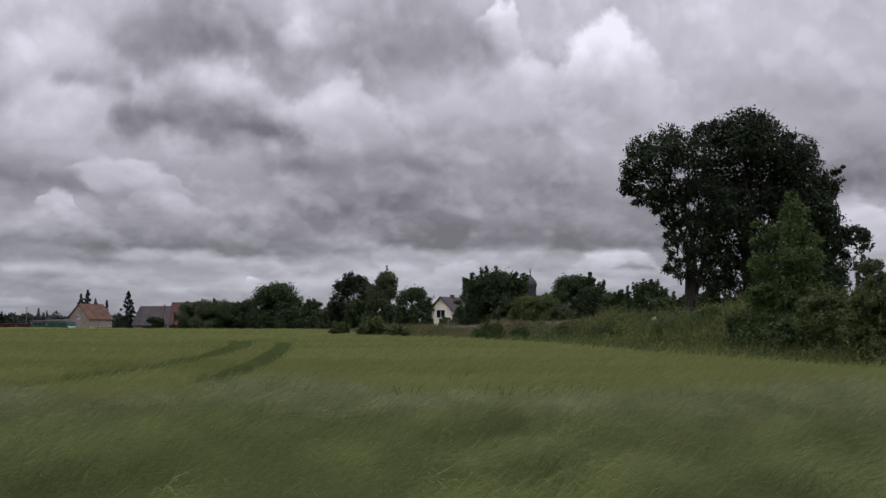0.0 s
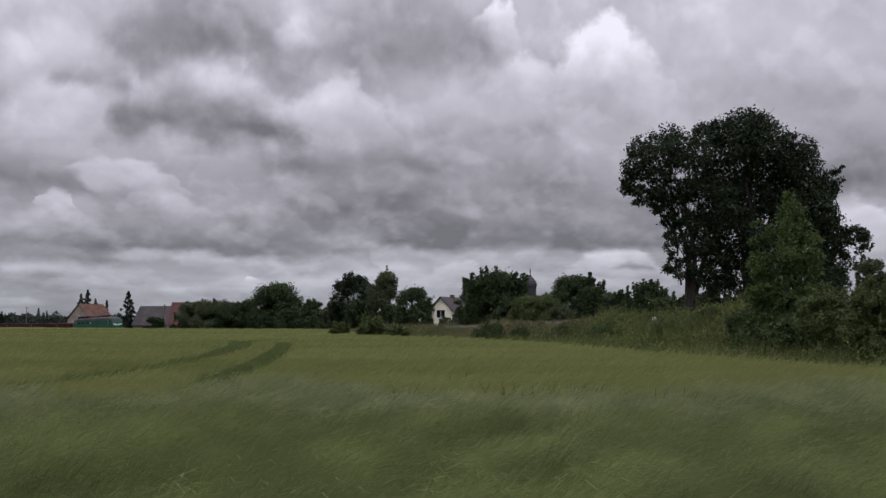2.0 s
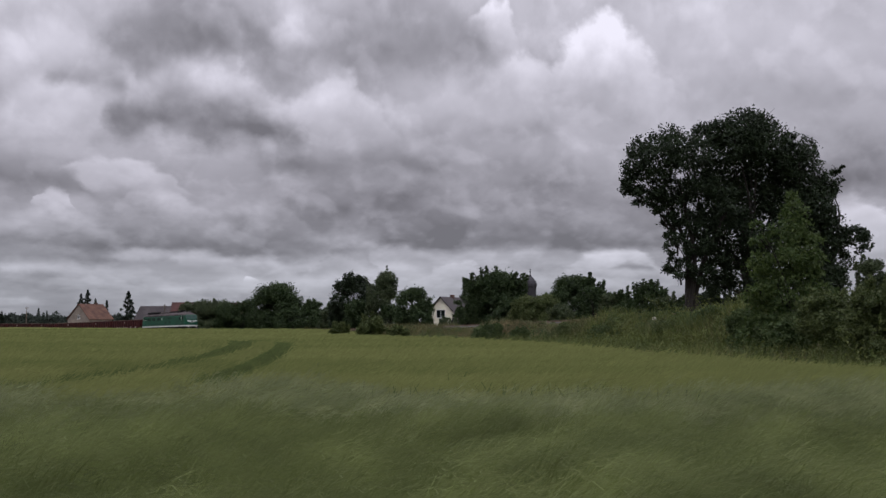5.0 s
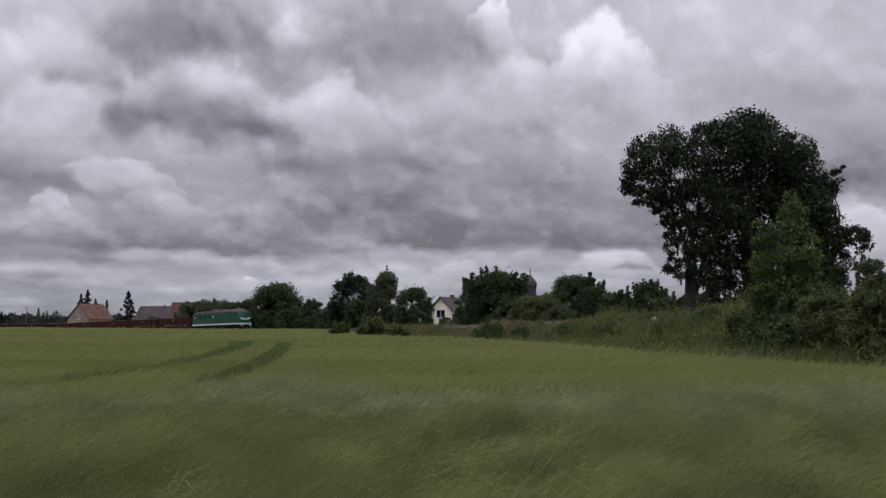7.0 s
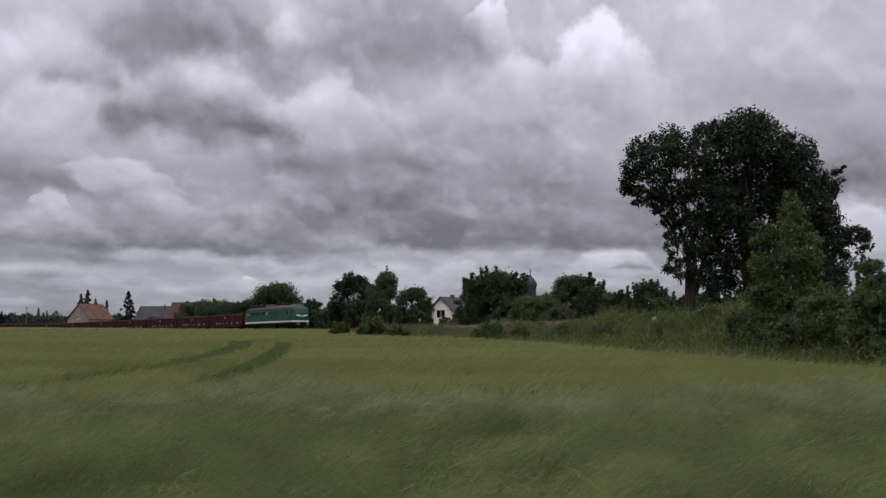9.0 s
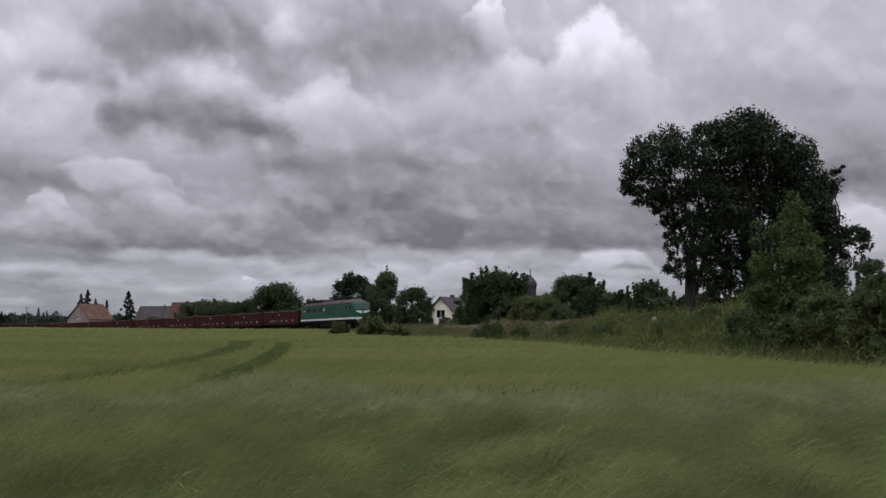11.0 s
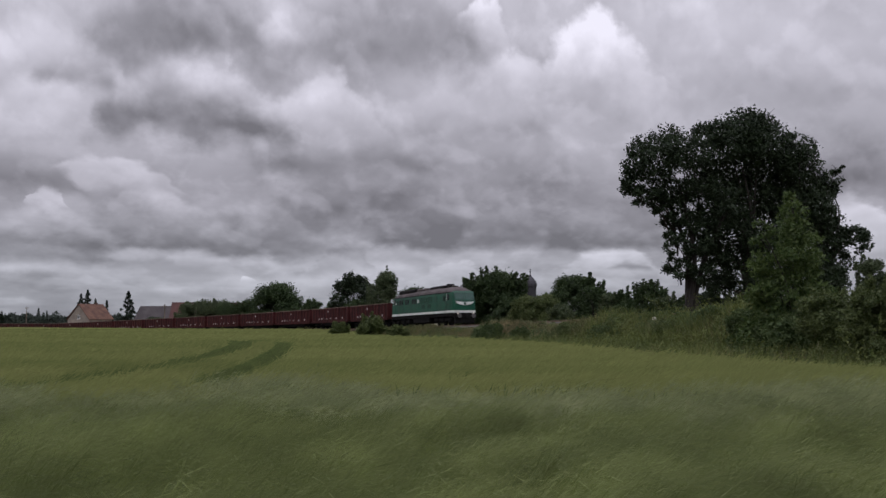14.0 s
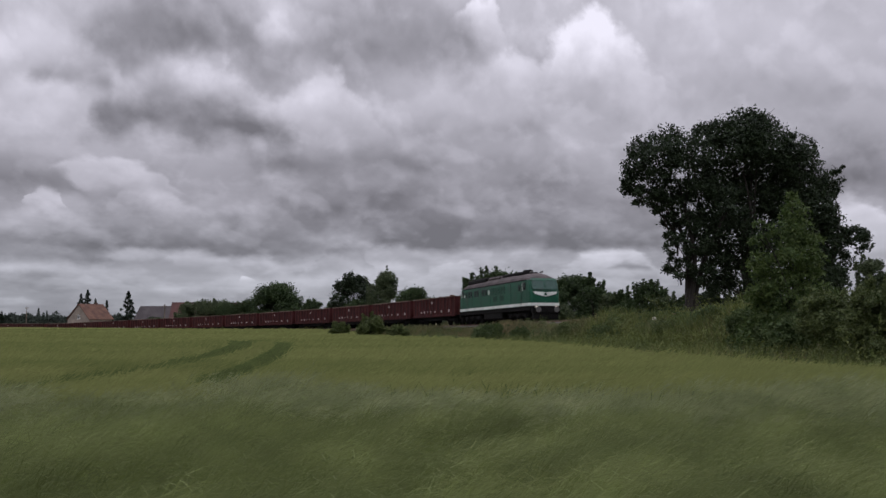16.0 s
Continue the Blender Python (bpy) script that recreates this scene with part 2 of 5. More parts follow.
def ground_z(x, y, parts=None):
    d, z, s = parts or near_line(x, y)
    bed = z - 0.62
    reach = 2.7 + 1.6 * np.abs(bed) + 1.2
    w = smooth(2.6, reach, np.abs(d))
    far_side = np.where(bed > 0, bed * 0.6, bed)
    other = np.where(d > 0, 0.0, far_side * (1 - smooth(60, 250, np.abs(d))))
    return bed * (1 - w) + other * w + 0.0


def field_edge(y):
    """Width of the rough verge between the rails and the barley."""
    return np.interp(y, (0, 17, 20, 30, 40, 50, 62, 75, 95, 112, 150), (9.8, 9.9, 10.2, 10.2, 9.8, 11.0, 15.5, 15.0, 12.0, 8.5, 6.5))


# ---------------------------------------------------------------- ground
def graded(lo, hi, step, far, n):
    out = np.geomspace(1, far, n) - 1
    return np.concatenate([lo - out[:0:-1] - 0.0, np.arange(lo, hi, step), hi + out])


def grid_mesh(name, xs, ys, zf, material, keep=None):
    X, Y = np.meshgrid(xs, ys)
    Z = zf(X, Y)
    v = np.stack([X, Y, Z], -1).reshape(-1, 3)
    nx = len(xs)
    i = np.arange(len(ys) - 1)[:, None] * nx + np.arange(nx - 1)[None]
    f = np.stack([i, i + 1, i + nx + 1, i + nx], -1)
    f = f[keep(X, Y)] if keep else f.reshape(-1, 4)
    return quick_mesh(name, v, f, material, True)


gx = graded(-130, 45, 0.9, 3100, 24)
gy = graded(-25, 260, 1.0, 3100, 24)
tagged(part("ground", grid_mesh("ground", gx, gy, ground_z, M_SOIL)), "grassy earth running flat to the horizon", "ground",
       kind="structure")


# ---------------------------------------------------------------- cloud deck
def cloud_material():
    """Overcast cloud: soft grey billows, brighter tops and darker bases, lighter overhead."""
    m = bpy.data.materials.new("overcast cloud")
    m.use_nodes = True
    t = m.node_tree
    N, K = t.nodes, t.links.new
    N.remove(N["Principled BSDF"])
    em = N.new("ShaderNodeEmission")
    K(em.outputs[0], N["Material Output"].inputs["Surface"])

    def put(v, socket):
        if isinstance(v, bpy.types.NodeSocket):
            K(v, socket)
        else:
            socket.default_value = v

    def calc(op, a, b=0.0, c=0.0):
        n = N.new("ShaderNodeMath")
        n.operation = op
        for k, v in enumerate((a, b, c)):
            put(v, n.inputs[k])
        return n.outputs[0]

    def ranged(v, a, b, lo, hi, soft=True):
        r = N.new("ShaderNodeMapRange")
        r.interpolation_type = "SMOOTHSTEP" if soft else "LINEAR"
        for k, x in zip(("From Min", "From Max", "To Min", "To Max"), (a, b, lo, hi)):
            r.inputs[k].default_value = x
        K(v, r.inputs["Value"])
        return r.outputs[0]

    def noise_of(vec, scale, detail, rough=0.55, dist=0.0):
        n = N.new("ShaderNodeTexNoise")
        for k, x in (("Scale", scale), ("Detail", detail), ("Roughness", rough), ("Distortion", dist)):
            n.inputs[k].default_value = x
        K(vec, n.inputs["Vector"])
        return n.outputs["Fac"]

    def vec(a, b, c):
        n = N.new("ShaderNodeCombineXYZ")
        for k, v in enumerate((a, b, c)):
            put(v, n.inputs[k])
        return n.outputs[0]

    co = N.new("ShaderNodeTexCoord")
    sep = N.new("ShaderNodeSeparateXYZ")
    K(co.outputs["Object"], sep.inputs[0])
    x, y, z = sep.outputs
    r = calc("SQRT", calc("ADD", calc("MULTIPLY", x, x), calc("MULTIPLY", y, y)))
    v = calc("DIVIDE", z, r)                       # slope above the horizon
    az = calc("ARCTAN2", x, y)                     # bearing
    across = calc("MULTIPLY", az, 2.6)
    rise = calc("MULTIPLY", calc("LOGARITHM", calc("ADD", v, 0.12), math.e), -0.95)

    def lumps(scale, detail, rough, up, dx, seed):
        """Cloud density here, and how much thicker it is than just above: lit tops, shaded bases."""
        here = noise_of(vec(across, rise, seed), scale, detail, rough, 0.25)
        above = noise_of(vec(calc("ADD", across, dx), calc("SUBTRACT", rise, up), seed), scale, detail, rough, 0.25)
        return here, calc("SUBTRACT", here, above)

    def puffs(scale, up, seed):
        """Rounded cauliflower heads, bright above and dark below."""
        warp = noise_of(vec(across, rise, seed + 5), 4.0, 5, 0.55)
        out = []
        for dy in (0.0, up):
            n = N.new("ShaderNodeTexVoronoi")
            n.feature = "SMOOTH_F1"
            for k, q in (("Scale", scale), ("Detail", 2.0), ("Roughness", 0.4), ("Lacunarity", 2.3), ("Smoothness", 0.6)):
                n.inputs[k].default_value = q
            K(vec(calc("ADD", across, calc("MULTIPLY", warp, 0.12)), calc("ADD", calc("SUBTRACT", rise, dy), calc("MULTIPLY", warp, 0.12)), seed), n.inputs["Vector"])
            out.append(n.outputs["Distance"])
        return calc("SUBTRACT", out[1], out[0])

    big, big_lit = lumps(1.7, 5, 0.42, 0.12, 0.03, 2.0)
    mid, mid_lit = lumps(4.0, 6, 0.48, 0.05, 0.015, 9.0)
    puff, puff2 = puffs(2.6, 0.07, 3.0), puffs(6.5, 0.03, 12.0)
    # ragged outlines
    w1 = calc("SUBTRACT", noise_of(vec(across, rise, 4.0), 3.5, 6, 0.52), 0.5)
    w2 = calc("SUBTRACT", noise_of(vec(across, rise, 17.0), 5.0, 6, 0.55), 0.5)
    u1 = calc("ADD", az, calc("MULTIPLY", w2, 0.07))
    v1 = calc("ADD", v, calc("MULTIPLY", calc("MULTIPLY", w1, 0.28), calc("ADD", v, 0.03)))
    # cauliflower edges: distance to the nearest of many round heads
    heads = N.new("ShaderNodeTexVoronoi")
    heads.feature = "SMOOTH_F1"
    for k, q in (("Scale", 7.0), ("Detail", 3.0), ("Roughness", 0.5), ("Lacunarity", 2.2), ("Smoothness", 0.35)):
        heads.inputs[k].default_value = q
    K(vec(calc("ADD", across, calc("MULTIPLY", w2, 0.12)), calc("ADD", rise, calc("MULTIPLY", w1, 0.12)), 6.0), heads.inputs["Vector"])
    knob = calc("SUBTRACT", heads.outputs["Distance"], 0.42)

    # the even veil behind: hazy at the horizon, a pale streaky gap above it, grey over that
    total = calc("ADD", ranged(v, 0.0, 0.055, 0.34, 0.42), ranged(v, 0.06, 0.115, 0.0, -0.08))
    total = calc("ADD", total, ranged(v, 0.12, 0.24, 0.0, 0.09))
    total = calc("ADD", total, ranged(v, 0.25, 0.4, 0.0, 0.07))
    total = calc("ADD", total, calc("MULTIPLY", calc("SUBTRACT", big, 0.5), -0.2))
    total = calc("ADD", total, calc("MULTIPLY", big_lit, 0.22))
    total = calc("ADD", total, calc("MULTIPLY", calc("SUBTRACT", mid, 0.5), -0.16))
    total = calc("ADD", total, calc("MULTIPLY", mid_lit, 0.2))
    total = calc("ADD", total, calc("MULTIPLY", puff, 0.1))
    streak = noise_of(vec(calc("MULTIPLY", across, 0.35), calc("MULTIPLY", rise, 2.2), 8.0), 4.0, 5, 0.5)
    total = calc("ADD", total, calc("MULTIPLY", calc("SUBTRACT", streak, 0.5), ranged(v, 0.03, 0.2, 0.3, 0.08)))

    def aim(px, py):
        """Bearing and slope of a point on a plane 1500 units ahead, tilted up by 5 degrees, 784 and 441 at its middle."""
        dx, dz, c, q = (px - 784) / 1500, (441 - py) / 1500, math.cos(radians(5)), math.sin(radians(5))
        return math.atan2(dx, c - dz * q), (q + dz * c) / math.hypot(dx, c - dz * q)

    def cloud(cx, top, base, half, pale, dark, amp, crisp=0.12, foot=0.35):
        """One cloud: a knobbly crown from base up to top, pale above and dark below, over what lies behind it."""
        nonlocal total
        a0, vt = aim(cx, top)
        vb, wide = aim(cx, base)[1], aim(cx + half, top)[0] - a0
        a = calc("DIVIDE", calc("SUBTRACT", u1, a0), wide)
        a2 = calc("MULTIPLY", a, a)
        b = calc("DIVIDE", calc("SUBTRACT", v1, vb), vt - vb)
        edge = calc("ADD", calc("ADD", b, a2), calc("MULTIPLY", knob, amp / (base - top)))
        m = calc("MULTIPLY", ranged(edge, 1 - crisp, 1 + crisp, 1.0, 0.0), ranged(calc("ADD", b, calc("MULTIPLY", w2, 0.5)), -foot, 0.12, 0.0, 1.0))
        lit = calc("ADD", b, calc("MULTIPLY", calc("SUBTRACT", mid, 0.5), -0.9))
        shade = ranged(lit, 0.0, 1.0, dark, pale)
        shade = calc("ADD", shade, calc("ADD", calc("MULTIPLY", puff, 0.12), calc("MULTIPLY", puff2, 0.08)))
        shade = calc("ADD", shade, calc("ADD", calc("MULTIPLY", mid_lit, 0.14), calc("MULTIPLY", big_lit, 0.06)))
        mx = N.new("ShaderNodeMix")
        K(m, mx.inputs[0])
        K(total, mx.inputs[2])
        K(shade, mx.inputs[3])
        total = mx.outputs[0]

    def heap(scale, seed, thick, up, dark, pale, cover):
        """Many small lumps with pale tops and shaded undersides, thinly over what lies behind."""
        nonlocal total
        here = noise_of(vec(across, rise, seed), scale, 7, 0.5, 0.15)
        above = noise_of(vec(calc("ADD", across, 0.02), calc("SUBTRACT", rise, up), seed), scale, 7, 0.5, 0.15)
        mask = ranged(here, thick, thick + 0.09, 0.0, cover)
        shade = calc("ADD", total, ranged(above, thick - 0.06, thick + 0.14, pale, dark))
        total = calc("ADD", calc("MULTIPLY", total, calc("SUBTRACT", 1.0, mask)), calc("MULTIPLY", shade, mask))

    # low clouds far off, from the horizon upwards
    for row in ((1500, 330, 430, 130, 0.66, 0.52, 30), (1095, 424, 476, 95, 0.66, 0.5, 16), (1125, 452, 474, 55, 0.36, 0.3, 14, 0.3),
                (818, 450, 486, 62, 0.7, 0.46, 16), (715, 424, 462, 75, 0.56, 0.42, 18, 0.25), (612, 408, 470, 60, 0.46, 0.36, 18), (445, 484, 502, 24, 0.66, 0.46, 10),
                (265, 428, 472, 75, 0.54, 0.36, 18), (120, 440, 480, 110, 0.56, 0.46, 16, 0.3)):
        cloud(*row)
    # flat dark bases over them
    for row in ((70, 392, 462, 150, 0.38, 0.26, 20, 0.25, 0.2), (330, 372, 448, 330, 0.36, 0.23, 20, 0.3, 0.15), (940, 350, 438, 330, 0.26, 0.19, 16, 0.35, 0.14),
                (850, 255, 400, 380, 0.35, 0.25, 24, 0.4), (440, 330, 405, 150, 0.44, 0.33, 22), (280, 312, 372, 80, 0.56, 0.38, 22)):
        cloud(*row)
    heap(3.6, 43.0, 0.47, 0.07, -0.05, 0.08, 0.75)
    heap(6.5, 57.0, 0.49, 0.04, -0.04, 0.06, 0.7)
    # the middle height
    for row in ((112, 322, 352, 38, 0.68, 0.5, 14), (200, 262, 320, 150, 0.62, 0.46, 24), (60, 262, 330, 125, 0.38, 0.25, 16, 0.2, 0.2), (640, 225, 305, 180, 0.44, 0.27, 26, 0.3),
                (1460, 195, 335, 250, 0.34, 0.22, 20, 0.4), (820, 150, 250, 190, 0.52, 0.34, 30, 0.2), (100, 130, 250, 140, 0.6, 0.46, 30, 0.3), (110, 20, 140, 150, 0.62, 0.48, 36, 0.4)):
        cloud(*row)
    # the nearest heaps, high up
    for row in ((600, 112, 240, 130, 0.68, 0.42, 40), (1330, 10, 200, 330, 0.5, 0.38, 24, 0.5), (170, 90, 160, 90, 0.48, 0.33, 26, 0.35), (380, 70, 240, 185, 0.92, 0.21, 50, 0.25, 0.2),
                (930, 72, 190, 100, 0.68, 0.44, 36), (1085, 14, 190, 140, 1.0, 0.4, 50, 0.1, 0.3), (530, 22, 125, 90, 0.7, 0.48, 36), (885, -20, 70, 60, 0.92, 0.55, 30),
                (715, -110, 98, 190, 0.44, 0.25, 40, 0.45, 0.45), (365, -110, 92, 175, 0.44, 0.24, 40, 0.45, 0.45)):
        cloud(*row)
    heap(2.6, 31.0, 0.49, 0.1, -0.03, 0.08, 0.7)
    heap(5.0, 71.0, 0.49, 0.05, -0.03, 0.075, 0.7)
    heap(9.0, 83.0, 0.5, 0.03, -0.02, 0.045, 0.6)
    total = calc("MULTIPLY", total, ranged(v, 0.14, 0.32, 1.0, 1.17))
    total = calc("MAXIMUM", calc("MINIMUM", total, 0.9), 0.18)
    # the cloud is thinner and brighter overhead
    total = calc("MULTIPLY", total, ranged(v, 0.4, 1.3, 1.0, 3.6))
    warm = ranged(v, 0.0, 0.16, 1.0, 0.0)
    mix = N.new("ShaderNodeMix")
    mix.data_type = "RGBA"
    K(warm, mix.inputs["Factor"])
    mix.inputs["A"].default_value, mix.inputs["B"].default_value = (0.98, 0.958, 1.1, 1), (0.95, 0.972, 1.09, 1)
    K(mix.outputs["Result"], em.inputs["Color"])
    K(total, em.inputs["Strength"])
    m.cycles.emission_sampling = "NONE"
    return m


def cloud_deck():
    rings, seg, vs, fs = 26, 72, [], []
    for i in range(rings):
        a = math.pi / 2 * i / rings
        for j in range(seg):
            b = 2 * math.pi * j / seg
            vs.append((4800 * math.cos(a) * math.sin(b), 4800 * math.cos(a) * math.cos(b), 320 * math.sin(a) - (12 if i == 0 else 0)))
    for i in range(rings - 1):
        for j in range(seg):
            k = (j + 1) % seg
            fs.append((i * seg + j, i * seg + k, (i + 1) * seg + k, (i + 1) * seg + j))
    vs.append((0, 0, 320))
    fs += [((rings - 1) * seg + j, (rings - 1) * seg + (j + 1) % seg, len(vs) - 1) for j in range(seg)]
    ob = part("cloud_deck", mesh_data("cloud_deck", vs, fs, cloud_material(), True))
    return tagged(ob, "low grey overcast clouds with paler billows drifting", "clouds", kind="structure")


CLOUDS = cloud_deck()


# ---------------------------------------------------------------- track
def sweep(name, s0, s1, step, profile, material):
    """A strip along the line: profile points are (offset to the field's side, height over rail level)."""
    s = np.arange(s0, s1 + 0.01, step)
    x, y, z, a = line(s)
    n = len(profile)
    vs = []
    for o, h in profile:
        vs.append(np.stack([x - o * np.sin(a), y - o * np.cos(a), z + h], -1))
    vs = np.stack(vs, 1).reshape(-1, 3)
    i = np.arange(len(s) - 1)[:, None] * n + np.arange(n - 1)[None]
    return quick_mesh(name, vs, np.stack([i, i + 1, i + n + 1, i + n], -1).reshape(-1, 4), material)


track = tagged(new("railway_track"), "single railway track with rusty rails on grey ballast", "railway track", kind="structure")
part("ballast_bed", sweep("ballast_bed", -120, 520, 1.5,
                          [(-2.7, -0.75), (-1.75, -0.2), (-0.8, -0.17), (0.8, -0.17), (1.75, -0.2), (2.7, -0.75)], M_BALLAST), None, track)
for side in (-1, 1):
    o = side * 0.75
    part("rail", sweep("rail", -120, 520, 1.0, [(o - 0.07, -0.17), (o - 0.02, -0.13), (o - 0.036, -0.03), (o - 0.036, 0.0), (o + 0.036, 0.0),
                                              (o + 0.036, -0.03), (o + 0.02, -0.13), (o + 0.07, -0.17)], M_RAIL), None, track)
bm = bmesh.new()
box(bm, -0.12, 0.12, -1.3, 1.3, -0.3, -0.14, 0.03)
sl = part("sleeper", bm, M_SLEEPER, track)
for i in range(220):
    sx, sy, sz, sa = [float(q) for q in line(-20 + 0.65 * i)]
    ob = sl if i == 0 else new("sleeper", sl.data)
    ob.parent = track
    ob.matrix_basis = Matrix.Translation((sx, sy, sz)) @ Matrix.Rotation(-sa, 4, "Z")


# ---------------------------------------------------------------- barley field
TRACK_PAIRS = (((-3.9, 13.6), (-4.25, 15.5), (-4.6, 19.6), (-5.3, 25.4), (-6.26, 32.5), (-7.95, 42.0), (-11, 46.0), (-20, 49.0)),
               ((-6.9, 12.8), (-6.75, 14.6), (-6.7, 17.0), (-6.75, 19.5), (-7.0, 23.0), (-7.8, 29.7), (-9.2, 38.0), (-11.5, 48.0), (-16, 51.0), (-24, 52.0)))


def wheel_rut(x, y):
    """0 in the standing crop, 1 in the tractor's wheel tracks."""
    best = np.full(np.shape(x), 9.0)
    for pts, wide in zip(TRACK_PAIRS, (0.95, 1.25)):
        for (ax, ay), (bx, by) in zip(pts, pts[1:]):
            ux, uy = bx - ax, by - ay
            k = np.clip(((x - ax) * ux + (y - ay) * uy) / (ux * ux + uy * uy), 0, 1)
            best = np.minimum(best, np.hypot(x - ax - k * ux, y - ay - k * uy) / wide)
    return 1 - smooth(0.25, 0.7, best)


def waves(x, y):
    return (np.sin(x * 1.7 + 0.6 * y + np.sin(y * 0.9) * 1.3) * np.sin(y * 1.25 - 0.35 * x + np.sin(x * 0.8)) * 0.6
            + np.sin(x * 4.1 - y * 2.3 + np.sin(x * 2.1 + 1)) * 0.25 + np.sin(x * 0.37 + y * 0.21 + 2) * 0.4)


def canopy_z(x, y):
    r = np.hypot(x, y)
    top = 0.5 + 0.25 * smooth(12, 60, r)
    ragged = np.random.RandomState(3).normal(0, 1, np.shape(x)) * 0.022
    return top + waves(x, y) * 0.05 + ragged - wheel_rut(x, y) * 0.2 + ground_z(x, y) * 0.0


def in_field(X, Y):
    cx, cy = (X[:-1, :-1] + X[1:, 1:]) / 2, (Y[:-1, :-1] + Y[1:, 1:]) / 2
    d, z, s = near_line(cx, cy)
    wob = 0.5 * np.sin(cx * 0.9 + cy * 0.7) + 0.3 * np.sin(cx * 2.3 - cy * 1.9)
    return (d > field_edge(cy) + wob)


fx = np.sinh(np.linspace(-5.2, 2.9, 330)) * 2.2
fy = 3.0 * np.exp(np.linspace(0, math.log(230 / 3.0), 420))
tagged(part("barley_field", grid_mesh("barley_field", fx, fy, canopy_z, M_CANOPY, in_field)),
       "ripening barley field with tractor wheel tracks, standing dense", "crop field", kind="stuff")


def stalk_patch(name, size, count, rng, height, blade, ear_len, awns, mats, lean=0.25):
    """Bent stalks with ears and awns in a square patch: stems and ears in one mesh with two materials."""
    V, F, MI = [], [], []

    def strip(p, q, w, mi):
        n = len(V)
        V.extend([(p[0] - w, p[1], p[2]), (p[0] + w, p[1], p[2]), (q[0] + w * 0.7, q[1], q[2]), (q[0] - w * 0.7, q[1], q[2])])
        F.append((n, n + 1, n + 2, n + 3))
        MI.append(mi)

    for _ in range(count):
        x, y = rng.uniform(-size / 2, size / 2, 2)
        h = height * rng.normal(1, 0.1)
        lx, ly = lean * h * rng.normal(1.0, 0.5), h * rng.normal(-0.05, 0.14)
        a = (x, y, h * 0.35)
        b = (x + lx * 0.35, y + ly * 0.4, h * 0.78)
        c = (x + lx, y + ly, h)
        strip(a, b, blade, 0)
        strip(b, c, blade, 0)
        if rng.random() < 0.55:                       # a leaf blade
            k = rng.uniform(0.45, 0.75)
            p = (x + lx * 0.2, y + ly * 0.2, h * k)
            strip(p, (p[0] + rng.normal(0.12, 0.1), p[1] + rng.normal(0, 0.08), p[2] + rng.uniform(-0.04, 0.1)), blade * 1.0, 0)
        ex, ey, ez = rng.normal(0.75, 0.2), rng.normal(-0.05, 0.3), rng.normal(0.1, 0.35)
        k = ear_len / math.sqrt(ex * ex + ey * ey + ez * ez)
        d = (c[0] + ex * k, c[1] + ey * k, c[2] + ez * k)
        strip(c, d, blade * 1.35, 1)
        for _ in range(awns):
            n = len(V)
            g = rng.uniform(0.9, 1.6)
            tip = (d[0] + ex * k * g + rng.normal(0, 0.025), d[1] + ey * k * g + rng.normal(0, 0.025), d[2] + ez * k * g + rng.normal(0, 0.03))
            m = [(c[i] + d[i]) / 2 for i in range(3)]
            w = blade * 0.45
            V.extend([(m[0], m[1], m[2] - w), (m[0], m[1], m[2] + w), tip])
            F.append((n, n + 1, n + 2))
            MI.append(1)
    me = bpy.data.meshes.new(name)
    me.from_pydata(V, [], F)
    for q in mats:
        me.materials.append(q)
    me.polygons.foreach_set("material_index", MI)
    me.update()
    return me


SWAY = []          # crop patches and leaf clumps that the wind moves: (object, base pose, kind, phase)
rng = np.random.RandomState(11)
near_kinds = [stalk_patch("barley_patch", 1.7, 2600, rng, 0.74, 0.0019, 0.085, 5, (M_BARLEY_STEM, M_BARLEY_EAR)) for _ in range(4)]
def plant(kinds, step, y0, y1, spread, label, sway):
    y = y0
    while y < y1:
        w = spread * y + 1.5
        for x in np.arange(-w, w + 0.01, step):
            px, py = x + rng.uniform(-0.2, 0.2), y + rng.uniform(-0.2, 0.2)
            d, _, _ = near_line(np.array([px]), np.array([py]))
            if d[0] < field_edge(py) + step * 0.35 or py > 10.6 + 2.6 * rng.random_sample():
                continue
            ob = new("barley_patch", kinds[rng.randint(len(kinds))])
            base = pose(px, py, 0.07 * float(waves(px * 0.6, py * 0.6)), 5 * math.sin(px * 0.9 + py * 0.5), 7 * math.sin(px * 0.7 - py * 1.1 + 1), rng.uniform(-28, 22))
            ob.matrix_basis = base
            tagged(ob, label, "crop", kind="stuff")
            if sway:
                SWAY.append((ob, base, "crop", px * 0.7 + py * 0.35))
        y += step
    return


silver_kinds = [stalk_patch("barley_patch", 1.7, 2600, rng, 0.76, 0.0024, 0.1, 6, (M_BARLEY_STEM, M_SILVER), 0.3) for _ in range(3)]
plant(near_kinds, 1.5, 4.2, 9.5, 0.56, "green awned barley leaning in the wind", True)
plant(silver_kinds, 1.3, 9.6, 13.2, 0.56, "silvery green awned barley leaning in the wind", True)


